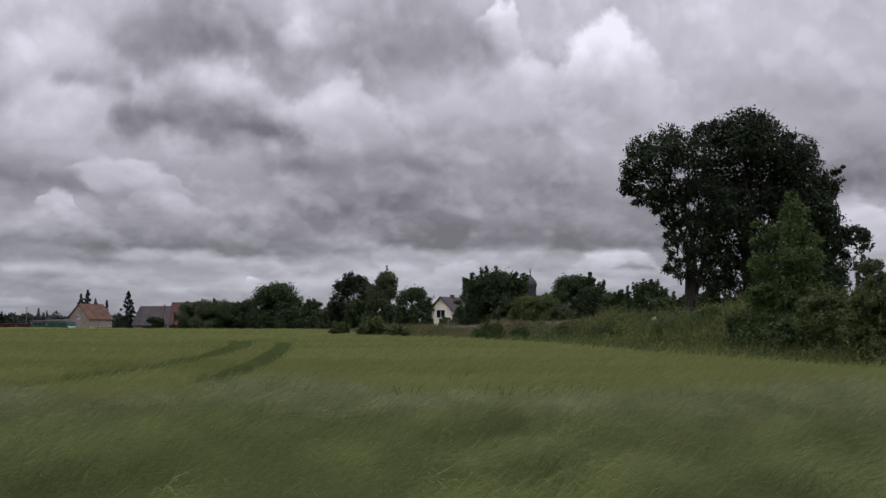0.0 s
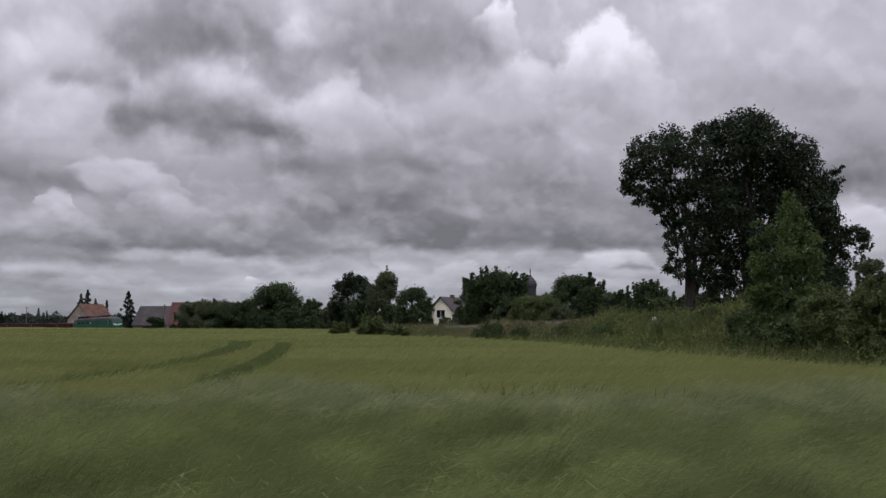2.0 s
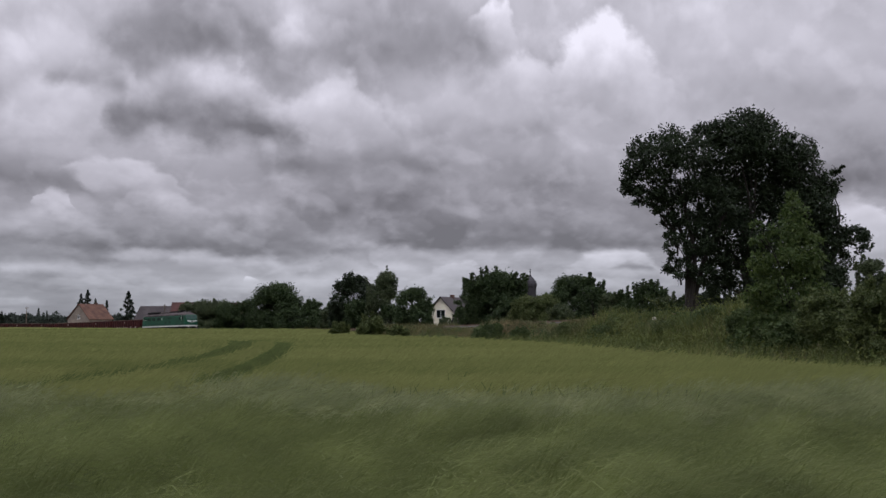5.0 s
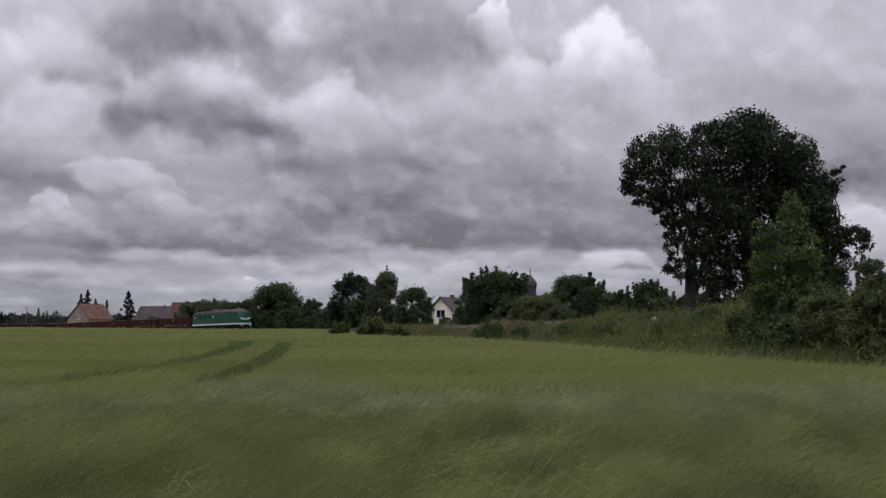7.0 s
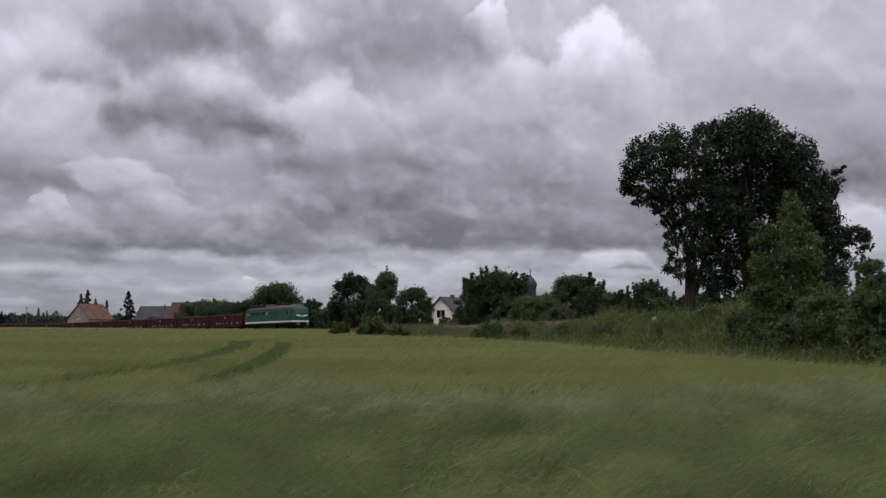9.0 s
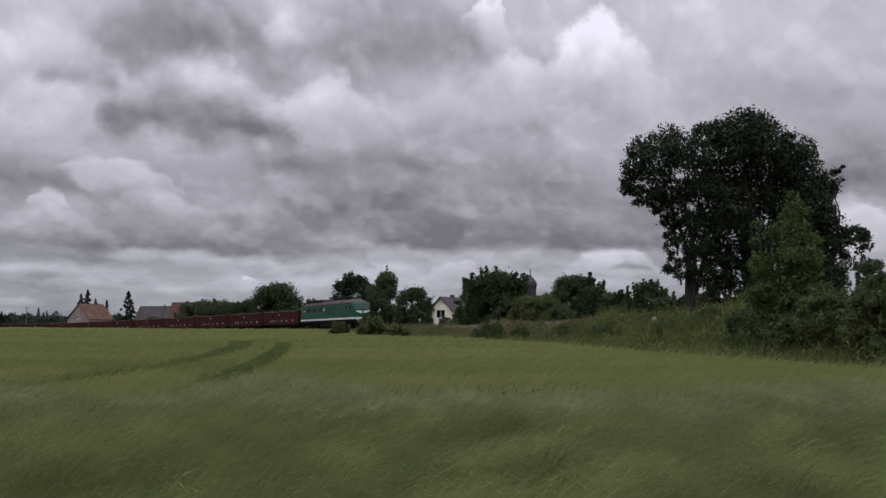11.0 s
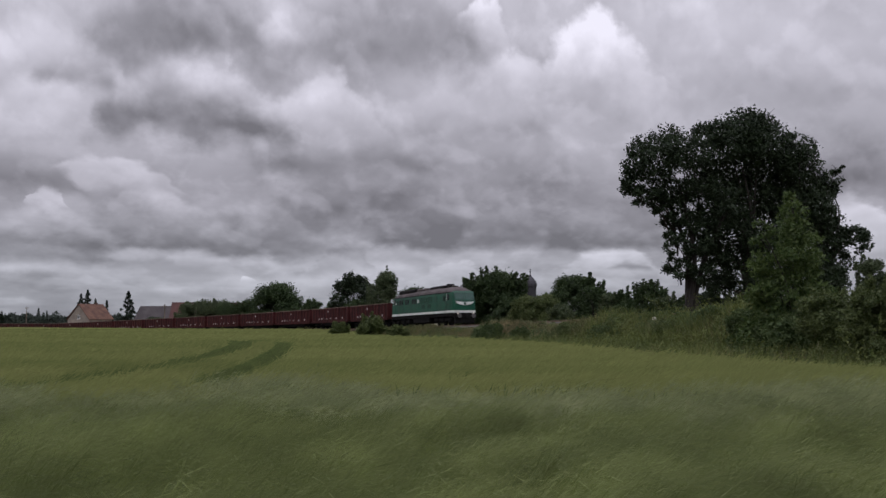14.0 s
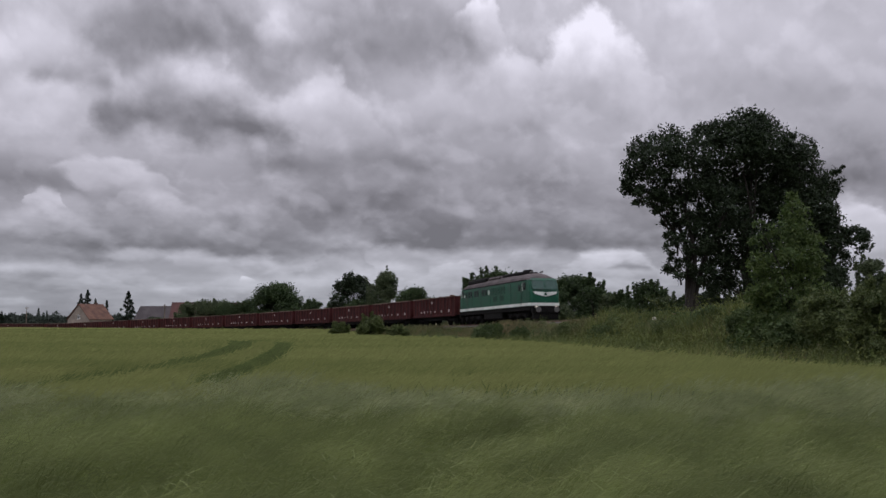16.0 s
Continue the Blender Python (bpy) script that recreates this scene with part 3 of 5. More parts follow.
def standing_crop(n, y0, y1, seed, material=None, tall=0.78, ruts=False, label="yellow-green ripening barley ears standing dense"):
    """Single stalks with ears over the field, thinning out with distance."""
    rng = np.random.RandomState(seed)
    y = y0 * np.exp(rng.uniform(0, 1, n) * math.log(y1 / y0))
    x = rng.uniform(-0.6, 0.6, n) * y
    if ruts:
        pts = TRACK_PAIRS[seed % 2]
        x = np.interp(y, [q[1] for q in pts], [q[0] for q in pts]) + rng.uniform(-0.85, 0.85, n)
    d, _, _ = near_line(x, y)
    keep = (d > field_edge(y) + 0.2) & ((wheel_rut(x, y) > 0.45) if ruts else (wheel_rut(x, y) < 0.3))
    x, y = x[keep], y[keep]
    n = len(x)
    w = 0.0038 * y / 10 * rng.uniform(0.7, 1.3, n)
    h = tall * rng.normal(1, 0.07, n) + waves(x, y) * 0.04
    lx, ly = 0.07 * rng.normal(1, 0.9, n), rng.normal(-0.02, 0.06, n)
    ex, ez = rng.normal(0.05, 0.05, n), rng.normal(0.03, 0.04, n)
    g = np.maximum(1, y / 34)

    def at(px, py, pz):
        return np.stack([px, py, pz], -1)
    P = np.stack([at(x - w, y, h * 0.55), at(x + w, y, h * 0.55), at(x + lx + w, y + ly, h), at(x + lx - w, y + ly, h),
                  at(x + lx, y + ly, h - w * 1.5), at(x + lx + ex * g, y + ly, h + ez + w * 1.5), at(x + lx + ex * g * 2.2, y + ly, h + ez * 2.2),
                  at(x + lx, y + ly, h + w * 2.0)], 1).reshape(-1, 3)
    i = np.arange(n)[:, None] * 8
    F = np.concatenate([i + np.array([q]) for q in ([0, 1, 2], [0, 2, 3], [4, 5, 7], [4, 6, 5])], 1).reshape(-1, 3)
    tagged(part("barley_stalks", quick_mesh("barley_stalks", P, F, material or M_RIPE)), label, "crop", kind="stuff")


standing_crop(230000, 11.0, 130, 8)
for seed in (9, 10):
    standing_crop(16000, 12.8, 47, seed, M_RUT, 0.64, True, "short dark green barley in the tractor wheel tracks")


def shoots(rows, seed):
    """Upright broad-leaved shoots standing in the barley."""
    rng = np.random.RandomState(seed)
    for x, y, n in rows:
        V, F = [], []
        for _ in range(n):
            px, py, h = rng.normal(0, 0.16), rng.normal(0, 0.1), rng.uniform(0.8, 1.05)
            lx, w = rng.normal(0.08, 0.1), rng.uniform(0.006, 0.013)
            k = len(V)
            V += [(px - w, py, 0.3), (px + w, py, 0.3), (px + lx * 0.5 + w, py, h * 0.75), (px + lx * 0.5 - w, py, h * 0.75), (px + lx * 1.4, py - 0.03, h)]
            F += [(k, k + 1, k + 2, k + 3), (k + 3, k + 2, k + 4)]
        ob = part("weed_tuft", mesh_data("weed_tuft", V, F, M_WEED))
        ob.matrix_basis = pose(x, y, 0)
        tagged(ob, "tuft of dark green upright leaves in the barley", "weed", kind="stuff")
        SWAY.append((ob, pose(x, y, 0), "crop", x * 0.7))


shoots([(0.6 + 0.17 * i + 0.06 * math.sin(i * 2.3), 11.3 + 0.4 * math.sin(i * 1.7), 14 + i % 3 * 7) for i in range(10)]
       + [(-2.1 + 0.3 * i + 0.1 * math.sin(i * 1.9), 11.2 + 0.5 * math.sin(i * 2.7), 10 + i % 4 * 5) for i in range(8)]
       + [(4.2, 11.4, 34), (2.2, 11.6, 26), (2.9, 10.8, 12), (0.06, 14.6, 10)], 19)


# ---------------------------------------------------------------- trees and shrubs
def leaves(centres, radii, counts, size, rng, squash=0.8, fine=0.2):
    """Clumps of small folded leaves round many sub-centres; returns vertices and triangles."""
    P = []
    for c, r, n in zip(centres, radii, counts):
        subs = max(6, n // 34)
        dirs = rng.normal(0, 1, (subs, 3))
        dirs /= np.linalg.norm(dirs, axis=1)[:, None]
        sub = dirs * r * (rng.uniform(0.15, 1, subs) ** 0.45)[:, None]
        which = rng.randint(0, subs, n)
        pts = sub[which] + rng.normal(0, fine * r, (n, 3))
        pts[:, 2] *= squash
        P.append(pts + np.array(c))
    P = np.concatenate(P)
    n = len(P)
    a = rng.normal(0, 1, (n, 3))
    a /= np.linalg.norm(a, axis=1)[:, None]
    b = np.cross(a, rng.normal(0, 1, (n, 3)))
    b /= np.linalg.norm(b, axis=1)[:, None]
    k = (size * rng.uniform(0.6, 1.35, n))[:, None]
    c = np.cross(a, b)
    V = np.stack([P - a * k, P + b * k * 0.42 + c * k * 0.12, P + a * k, P - b * k * 0.42 + c * k * 0.12], 1).reshape(-1, 3)
    i = np.arange(n)[:, None] * 4
    return V, np.concatenate([i + np.array([[0, 1, 2]]), i + np.array([[0, 2, 3]])], 1).reshape(-1, 3)


def limb_path(a, b, rng, bend=0.12, n=6):
    a, b = np.array(a, float), np.array(b, float)
    L = np.linalg.norm(b - a)
    mid = rng.normal(0, bend * L, 3)
    return [tuple(a + (b - a) * k + mid * math.sin(math.pi * k) + np.array([0, 0, 0.0]) - (b - a) * np.array([0.3, 0.3, -0.08]) * math.sin(math.pi * k) * (1 - 0.5 * k)) for k in np.linspace(0, 1, n)]


def tree(name, label, category, x, y, z, blobs, leaf, material, seed, trunk=0.2, density=1.0, stems=((0, 0),), clumps=1, sway=0.0, squash=0.85,
         fork=0.25, spread=2.2, fine=0.2):
    """blobs: (dx, dy, dz, radius) of leaf masses over the base."""
    rng = np.random.RandomState(seed)
    root = tagged(new(name), label, category)
    root.matrix_basis = pose(x, y, z)
    V, F = [], []
    low = min(b[2] for b in blobs)
    tops = []
    for sx, sy in stems:
        top = (sx * spread, sy * spread, low * fork + 0.6)
        pts = limb_path((sx, sy, -0.3), top, rng, 0.04, 5)
        vs, fs = tube(pts, np.linspace(trunk, trunk * 0.72, 5), 9)
        F += [tuple(i + len(V) for i in f) for f in fs]
        V += vs
        tops.append(((sx, sy, 0.0), top))
    part("trunk", mesh_data("trunk", V, F, M_BARK, True), None, root)
    for b in blobs:
        if len(b) > 4:                               # carried by the shoot above it
            continue
        foot, top = min(tops, key=lambda q: (q[1][0] - b[0]) ** 2 + (q[1][1] - b[1]) ** 2)
        up = min(1.0, max(0.15, 0.62 * b[2] / max(0.3, top[2])))
        start = tuple(p + (q - p) * up for p, q in zip(foot, top))
        V, F = tube(limb_path(start, b[:3], rng, 0.06, 7), np.linspace(trunk * 0.4, min(0.02, trunk * 0.3), 7), 6)
        for _ in range(5):
            e = np.array(b[:3]) + rng.normal(0, b[3] * 0.5, 3)
            vs, fs = tube(limb_path(b[:3], e, rng, 0.1, 4), np.linspace(max(0.004, trunk * 0.12), 0.004, 4), 4)
            F += [tuple(i + len(V) for i in f) for f in fs]
            V += vs
        part("limb", mesh_data("limb", V, F, M_BARK, True), None, root)
    order = sorted(blobs, key=lambda q: q[0])
    for k in range(clumps):
        own = order[k * len(order) // clumps:(k + 1) * len(order) // clumps]
        if not own:
            continue
        counts = [int(density * 15 * (q[3] / leaf) ** 2) + 10 for q in own]
        v, f = leaves([q[:3] for q in own], [q[3] for q in own], counts, leaf, rng, squash, fine)
        ob = part("crown", quick_mesh("crown", v, f, material), None, root)
        if sway:
            SWAY.append((ob, Matrix.Identity(4), "crown", k * 0.9 + seed, sway))
    return root


def gz(x, y):
    return float(ground_z(np.array([x]), np.array([y]))[0])


def masses(dist, x, z, rows):
    """Leaf masses from bearing, height and radius on a plane 1500 units ahead (784 ahead, horizon 572)."""
    k = dist / 1500
    return [((cx - 784) * k - x, (i % 3 - 1) * 0.5 * r * k, EYE + (572 - cy) * k - z, r * k) for i, (cx, cy, r) in enumerate(rows)]


OAK_LEFT = [(1165, 280, 44), (1130, 300, 30), (1195, 245, 36), (1225, 275, 42), (1140, 265, 28), (1185, 325, 30), (1200, 440, 22), (1228, 390, 26),
            (1120, 325, 20), (1215, 480, 24), (1245, 340, 40), (1190, 470, 18), (1235, 440, 24), (1250, 235, 26), (1208, 385, 22), (1196, 418, 18), (1245, 485, 24), (1212, 355, 26), (1165, 340, 20), (1255, 400, 30), (1150, 345, 22), (1130, 346, 18), (1174, 362, 20), (1188, 386, 19), (1106, 334, 16), (1180, 350, 18)]
OAK_MID = [(1300, 255, 50), (1330, 222, 40), (1290, 310, 56), (1350, 265, 50), (1385, 290, 46), (1340, 345, 58), (1280, 375, 46), (1395, 360, 50),
           (1300, 425, 48), (1355, 430, 50), (1265, 450, 30), (1320, 480, 44), (1280, 235, 30), (1360, 215, 26), (1275, 505, 30), (1350, 510, 40)]
OAK_RIGHT = [(1415, 290, 36), (1440, 325, 38), (1478, 325, 24), (1420, 370, 46), (1460, 385, 36), (1480, 410, 34), (1512, 425, 28), (1440, 440, 48),
             (1478, 465, 38), (1430, 490, 44), (1430, 258, 20), (1408, 245, 18), (1485, 300, 13), (1530, 418, 15), (1470, 500, 40)]
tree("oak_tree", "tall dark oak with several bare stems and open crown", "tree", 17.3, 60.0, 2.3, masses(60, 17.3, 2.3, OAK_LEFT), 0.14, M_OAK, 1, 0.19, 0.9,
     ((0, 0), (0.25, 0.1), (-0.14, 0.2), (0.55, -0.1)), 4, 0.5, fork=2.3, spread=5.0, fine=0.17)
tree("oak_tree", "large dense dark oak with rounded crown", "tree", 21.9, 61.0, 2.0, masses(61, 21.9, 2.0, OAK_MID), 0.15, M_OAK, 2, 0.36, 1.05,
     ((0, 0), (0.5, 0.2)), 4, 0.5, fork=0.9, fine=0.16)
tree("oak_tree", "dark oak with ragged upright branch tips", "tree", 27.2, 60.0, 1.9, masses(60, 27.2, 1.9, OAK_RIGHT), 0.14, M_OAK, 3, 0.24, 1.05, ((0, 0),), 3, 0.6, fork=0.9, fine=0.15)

SAPLING = [(0.35, 0, 4.1, 0.42), (0.1, 0, 3.6, 0.55), (0.6, 0, 3.5, 0.5), (-0.7, 0.1, 3.4, 0.32), (-0.5, 0, 2.8, 0.55), (0.2, -0.2, 2.9, 0.7), (0.8, 0.1, 2.7, 0.55),
           (-0.8, 0, 2.1, 0.55), (0, 0, 2.1, 0.8), (0.9, 0, 1.9, 0.7), (-0.4, 0, 1.4, 0.75), (0.6, 0, 1.2, 0.8), (-0.9, 0.1, 1.2, 0.5), (-0.2, -0.2, 0.6, 0.7)]
tree("ash_sapling", "bright green young ash on the bank", "young tree", 10.9, 27.0, gz(10.9, 27.0), [(p, q, r * 1.3, w * 1.0) for p, q, r, w in SAPLING + [(0.32, 0, 4.45, 0.22), (-0.78, 0, 3.75, 0.2), (1.15, 0, 1.2, 0.5), (-1.2, 0, 0.9, 0.45)]], 0.075, M_SAP, 4, 0.045, 1.0, ((0, 0),), 4, 1.6)


def dome_blobs(w, h, n, rng, depth=0.8, low=0.12):
    """A round crown w wide and h high, its foot near the ground."""
    out = []
    for _ in range(int(n * 1.6)):
        k = rng.uniform(low, 0.9)
        reach = math.sqrt(max(0.05, 1 - ((k - 0.42) / 0.55) ** 2)) * w * 0.36
        a = rng.uniform(0, 2 * math.pi)
        out.append((reach * math.cos(a), reach * math.sin(a) * depth, k * h, w * rng.uniform(0.14, 0.21)))
    out += [(w * 0.05, 0, h * 0.86, w * 0.13), (-w * 0.12, 0, h * 0.8, w * 0.14)]
    return out


def round_tree(name, label, cx, width, top, dist, foot, material, seed, leaf=0.2, n=14, density=1.25, category="tree", trunk=0.12, low=0.08, spikes=0):
    """A tree at bearing cx (784 ahead, 1500 units away) whose crown is so wide and reaches so high on the same scale."""
    if name != "bush":
        while near_line(np.array([(cx - 784) / 1500 * dist]), np.array([dist]))[0][0] > -2.6 - 0.33 * width * dist / 1500:
            dist += 2.0
    k = dist / 1500
    x, z = (cx - 784) * k, gz((cx - 784) * k, dist) if foot is None else EYE + (572 - foot) * k
    h = EYE + (572 - top) * k - z
    rng = np.random.RandomState(seed)
    blobs = dome_blobs(width * k, h, n, rng, low=low)
    for _ in range(spikes):                          # upright leafy shoots over the crown
        a = rng.uniform(-0.42, 0.42)
        foot_h, tip = h * (0.6 - 0.5 * a * a), h * (1.02 - 0.8 * a * a) * rng.uniform(0.9, 1.03)
        dy = rng.uniform(-0.2, 0.2) * width * k
        for q in (0.1, 0.3, 0.48, 0.64, 0.78, 0.9, 1.0):
            row = (a * (1 + 0.2 * q) * width * k, dy, foot_h + (tip - foot_h) * q, (0.085 - 0.06 * q) * width * k + 0.05)
            blobs.append(row if q == 1.0 else row + (0,))
    return tree(name, label, category, x, dist, z, blobs, leaf, material, seed, trunk, density)


round_tree("lime_tree", "round dark green tree with a full crown", 492, 92, 500, 150, None, M_TREE, 21, 0.2, 18, 1.0)
round_tree("oak_tree", "dark oak with gaps in its crown", 622, 78, 478, 128, None, M_OAK, 22, 0.2, 15, 0.75, low=0.3)
round_tree("maple_tree", "dense green maple beside the cream house", 731, 74, 511, 118, None, M_TREE, 24, 0.18, 14, 1.0)
round_tree("alder_tree", "broad dark alder above the hedge", 880, 110, 478, 98, None, M_TREE, 25, 0.15, 20, 1.1, spikes=12)
round_tree("alder_tree", "narrow alder with ragged top", 828, 46, 488, 104, None, M_TREE, 26, 0.15, 14, 1.0, trunk=0.07, spikes=6)
round_tree("hawthorn_tree", "dark hawthorn with spiky top shoots", 1022, 92, 487, 88, None, M_TREE, 27, 0.13, 16, 1.0, spikes=12)
round_tree("hawthorn_tree", "thin hawthorn with spiky shoots", 1145, 56, 494, 78, None, M_TREE, 28, 0.11, 16, 1.0, trunk=0.07, spikes=9)
round_tree("birch_tree", "feathery grey-green birch beside the oak", 676, 56, 476, 132, None, M_WILLOW, 29, 0.13, 18, 1.4, trunk=0.08, low=0.04, spikes=7)
for i, (cx, w, top, dist, m) in enumerate(((345, 56, 530, 152, M_WILLOW), (392, 70, 529, 150, M_WILLOW), (430, 56, 531, 148, M_TREE), (560, 60, 532, 140, M_TREE),
                                           (585, 50, 545, 135, M_WILLOW), (320, 30, 552, 150, M_WILLOW), (645, 70, 535, 118, M_TREE), (1090, 70, 518, 84, M_TREE),
                                           (1180, 60, 520, 72, M_WILLOW), (275, 36, 560, 190, M_TREE), (1240, 60, 515, 70, M_OAK), (1290, 60, 520, 66, M_TREE), (470, 60, 545, 132, M_TREE), (520, 60, 548, 130, M_TREE), (610, 60, 540, 122, M_OAK), (690, 60, 540, 116, M_TREE), (745, 40, 552, 110, M_TREE), (840, 60, 535, 104, M_TREE), (900, 70, 530, 96, M_TREE), (975, 70, 520, 92, M_TREE), (1060, 60, 520, 86, M_TREE), (1120, 60, 528, 80, M_TREE), (372, 74, 540, 146, M_WILLOW), (418, 74, 540, 145, M_TREE), (545, 50, 545, 128, M_TREE), (1205, 50, 530, 68, M_TREE), (792, 34, 561, 120, M_WILLOW), (1050, 50, 505, 84, M_TREE), (1080, 40, 520, 80, M_WILLOW), (1110, 50, 512, 80, M_TREE), (1165, 44, 508, 74, M_TREE), (1185, 60, 535, 70, M_TREE), (1255, 70, 525, 66, M_OAK), (1310, 80, 515, 64, M_OAK), (1140, 60, 538, 72, M_TREE), (1100, 60, 540, 74, M_TREE), (450, 40, 550, 150, M_TREE), (340, 40, 545, 160, M_TREE), (575, 60, 548, 126, M_TREE))):
    round_tree("hedge_shrub", "dark green hedgerow shrub behind the railway", cx, w, top, dist, None, m, 40 + i, 0.15, 9, 1.2, "shrub", 0.05, 0.05, 4)
for i, (cx, w, top, dist, m, label) in enumerate((
        (950, 90, 530, 84, M_BUSH, "pale green spreading willow bush by the rails"), (990, 50, 540, 82, M_WILLOW, "pale green bush by the rails"),
        (656, 50, 554, 66, M_BUSH, "rounded green bush at the field edge"), (601, 36, 570, 70, M_BUSH, "small green bush at the field edge"),
        (865, 58, 574, 55, M_WEED, "low dark green bramble at the field edge"), (705, 40, 576, 64, M_BUSH, "low straggling bush in the verge"),
        (920, 40, 580, 52, M_WEED, "low bramble in the verge"), (1270, 90, 556, 38, M_WEED, "dark bramble thicket on the bank"),
        (1330, 90, 548, 31, M_WEED, "bramble thicket below the young ash"), (1380, 90, 560, 26, M_WEED, "tangled bramble on the bank"),
        (1470, 120, 512, 24, M_BUSH, "tall green weeds on the bank"), (1545, 110, 500, 22, M_BUSH, "tall green weeds on the bank"),
        (1420, 90, 535, 30, M_BUSH, "leafy green bush on the bank"), (1545, 70, 452, 40, M_WILLOW, "grey-green willow bush on the bank top"),
        (1110, 60, 566, 50, M_BUSH, "pale bramble on the bank"), (1190, 70, 572, 40, M_BUSH, "pale bramble on the bank"), (1010, 50, 578, 56, M_BUSH, "pale bramble in the verge"), (1230, 80, 565, 42, M_WEED, "bramble on the bank"), (1160, 60, 560, 48, M_WEED, "low bramble in the verge"), (1070, 60, 578, 46, M_WEED, "low bramble in the verge"))):
    round_tree("bush", label, cx, w, top, dist, None, m, 70 + i, 0.03 + dist * 0.0008, 20, 1.5, "bush", 0.008, 0.0, 3)


def spruce(cx, top, dist, foot_z, width, seed, label):
    k = dist / 1500
    x, h = (cx - 784) * k, EYE + (572 - top) * k - foot_z
    rng = np.random.RandomState(seed)
    root = tagged(new("spruce_tree"), label, "tree")
    root.matrix_basis = pose(x, dist, foot_z)
    bm = bmesh.new()
    rod(bm, (0, 0, -0.3), (0, 0, h * 0.97), 0.16, 0.02, 8)
    part("trunk", bm, M_BARK, root)
    C, R, n = [], [], []
    for i in range(24):
        for j in range(4):
            q = min(1, (i + rng.uniform(0, 1)) / 23)
            a = rng.uniform(0, 6.3)
            reach = width * k * 0.5 * (1 - q) ** 0.85 * rng.uniform(0.0, 1.0) ** 0.5
            C.append((reach * math.cos(a), reach * math.sin(a), h * (0.06 + 0.92 * q)))
            R.append(max(0.16, width * k * 0.1 * (1 - q * 0.75)))
            n.append(150)
    v, f = leaves(C, R, n, 0.17, rng, 1.0)
    part("crown", quick_mesh("crown", v, f, M_SPRUCE), None, root)


for a in ((228, 515, 222, -1.5, 48, 1, "tall dark spruce standing alone"), (156, 513, 262, -0.5, 44, 2, "dark spruce behind the red-roofed house"),
          (144, 520, 264, -0.5, 34, 3, "thin dark spruce behind the house"), (170, 529, 258, -0.5, 22, 4, "thin spruce top behind the house"),
          (190, 532, 256, -0.5, 18, 5, "thin spruce behind the house"), (556, 531, 158, -0.4, 16, 6, "small dark spruce in the hedge"), (70, 545, 420, 0, 12, 7, "far dark spruce on the skyline"),
          (85, 550, 420, 0, 10, 8, "far dark spruce on the skyline"), (5, 552, 300, 0, 14, 9, "far dark spruce on the skyline")):
    spruce(*a)

# far woods along the horizon
rng = np.random.RandomState(5)
C, R, n = [], [], []
for i in range(640):
    left = i < 480
    a = rng.uniform(-0.62, -0.25) if left else rng.uniform(-0.25, 0.62)
    d = rng.uniform(380, 520) if left else rng.uniform(330, 420)
    C.append((math.sin(a) * d, math.cos(a) * d, rng.uniform(0, 4.0) if left else rng.uniform(0, 3)))
    R.append(rng.uniform(2.2, 3.6))
    n.append(90)
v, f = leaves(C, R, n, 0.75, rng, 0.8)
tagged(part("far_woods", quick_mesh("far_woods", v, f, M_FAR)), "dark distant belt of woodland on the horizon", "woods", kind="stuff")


# ---------------------------------------------------------------- verge grass
def blades(name, n, region, height, width, material, label, seed, patchy=0.0, fringe=0.0):
    rng = np.random.RandomState(seed)
    s = rng.uniform(region[0], region[1], n)
    o = rng.uniform(region[2], region[3], n)
    x0, y0, z0, a = line(s)
    x, y = x0 - o * np.sin(a), y0 - o * np.cos(a)
    d, zz, ss = near_line(x, y)
    keep = (np.abs(d) > 1.9) & (d < field_edge(y) + 1.0) & (y > 6)
    if fringe:
        keep &= d > field_edge(y) - fringe * rng.uniform(0.3, 1.2, n)
    if patchy:
        keep &= np.sin(x * 0.7 + y * 0.31 + 1) + np.sin(y * 0.45 - x * 0.2) + rng.normal(0, 0.5, n) > patchy
    x, y, d, zz, ss = x[keep], y[keep], d[keep], zz[keep], ss[keep]
    z = ground_z(x, y, (d, zz, ss)) - 0.05
    n = len(x)
    h = height * rng.uniform(0.5, 1.3, n) * (0.75 + 0.35 * np.sin(x * 0.5 + y * 0.4))
    w = width * rng.uniform(0.6, 1.3, n) * (0.6 + np.hypot(x, y) / 60)
    t = rng.uniform(0, math.pi, n)
    lx, ly = h * rng.normal(0.22, 0.42, n), h * rng.normal(0, 0.4, n)
    cx, cy = np.cos(t) * w, np.sin(t) * w
    P = np.stack([np.stack([x - cx, y - cy, z], -1), np.stack([x + cx, y + cy, z], -1), np.stack([x + lx * 0.4 + cx * 0.8, y + ly * 0.4 + cy * 0.8, z + h * 0.6], -1),
                  np.stack([x + lx * 0.4 - cx * 0.8, y + ly * 0.4 - cy * 0.8, z + h * 0.6], -1), np.stack([x + lx, y + ly, z + h], -1)], 1).reshape(-1, 3)
    i = np.arange(n)[:, None] * 5
    F = np.concatenate([i + np.array([[0, 1, 2]]), i + np.array([[0, 2, 3]]), i + np.array([[3, 2, 4]])], 1).reshape(-1, 3)
    tagged(part(name, quick_mesh(name, P, F, material)), label, "grass", kind="stuff")


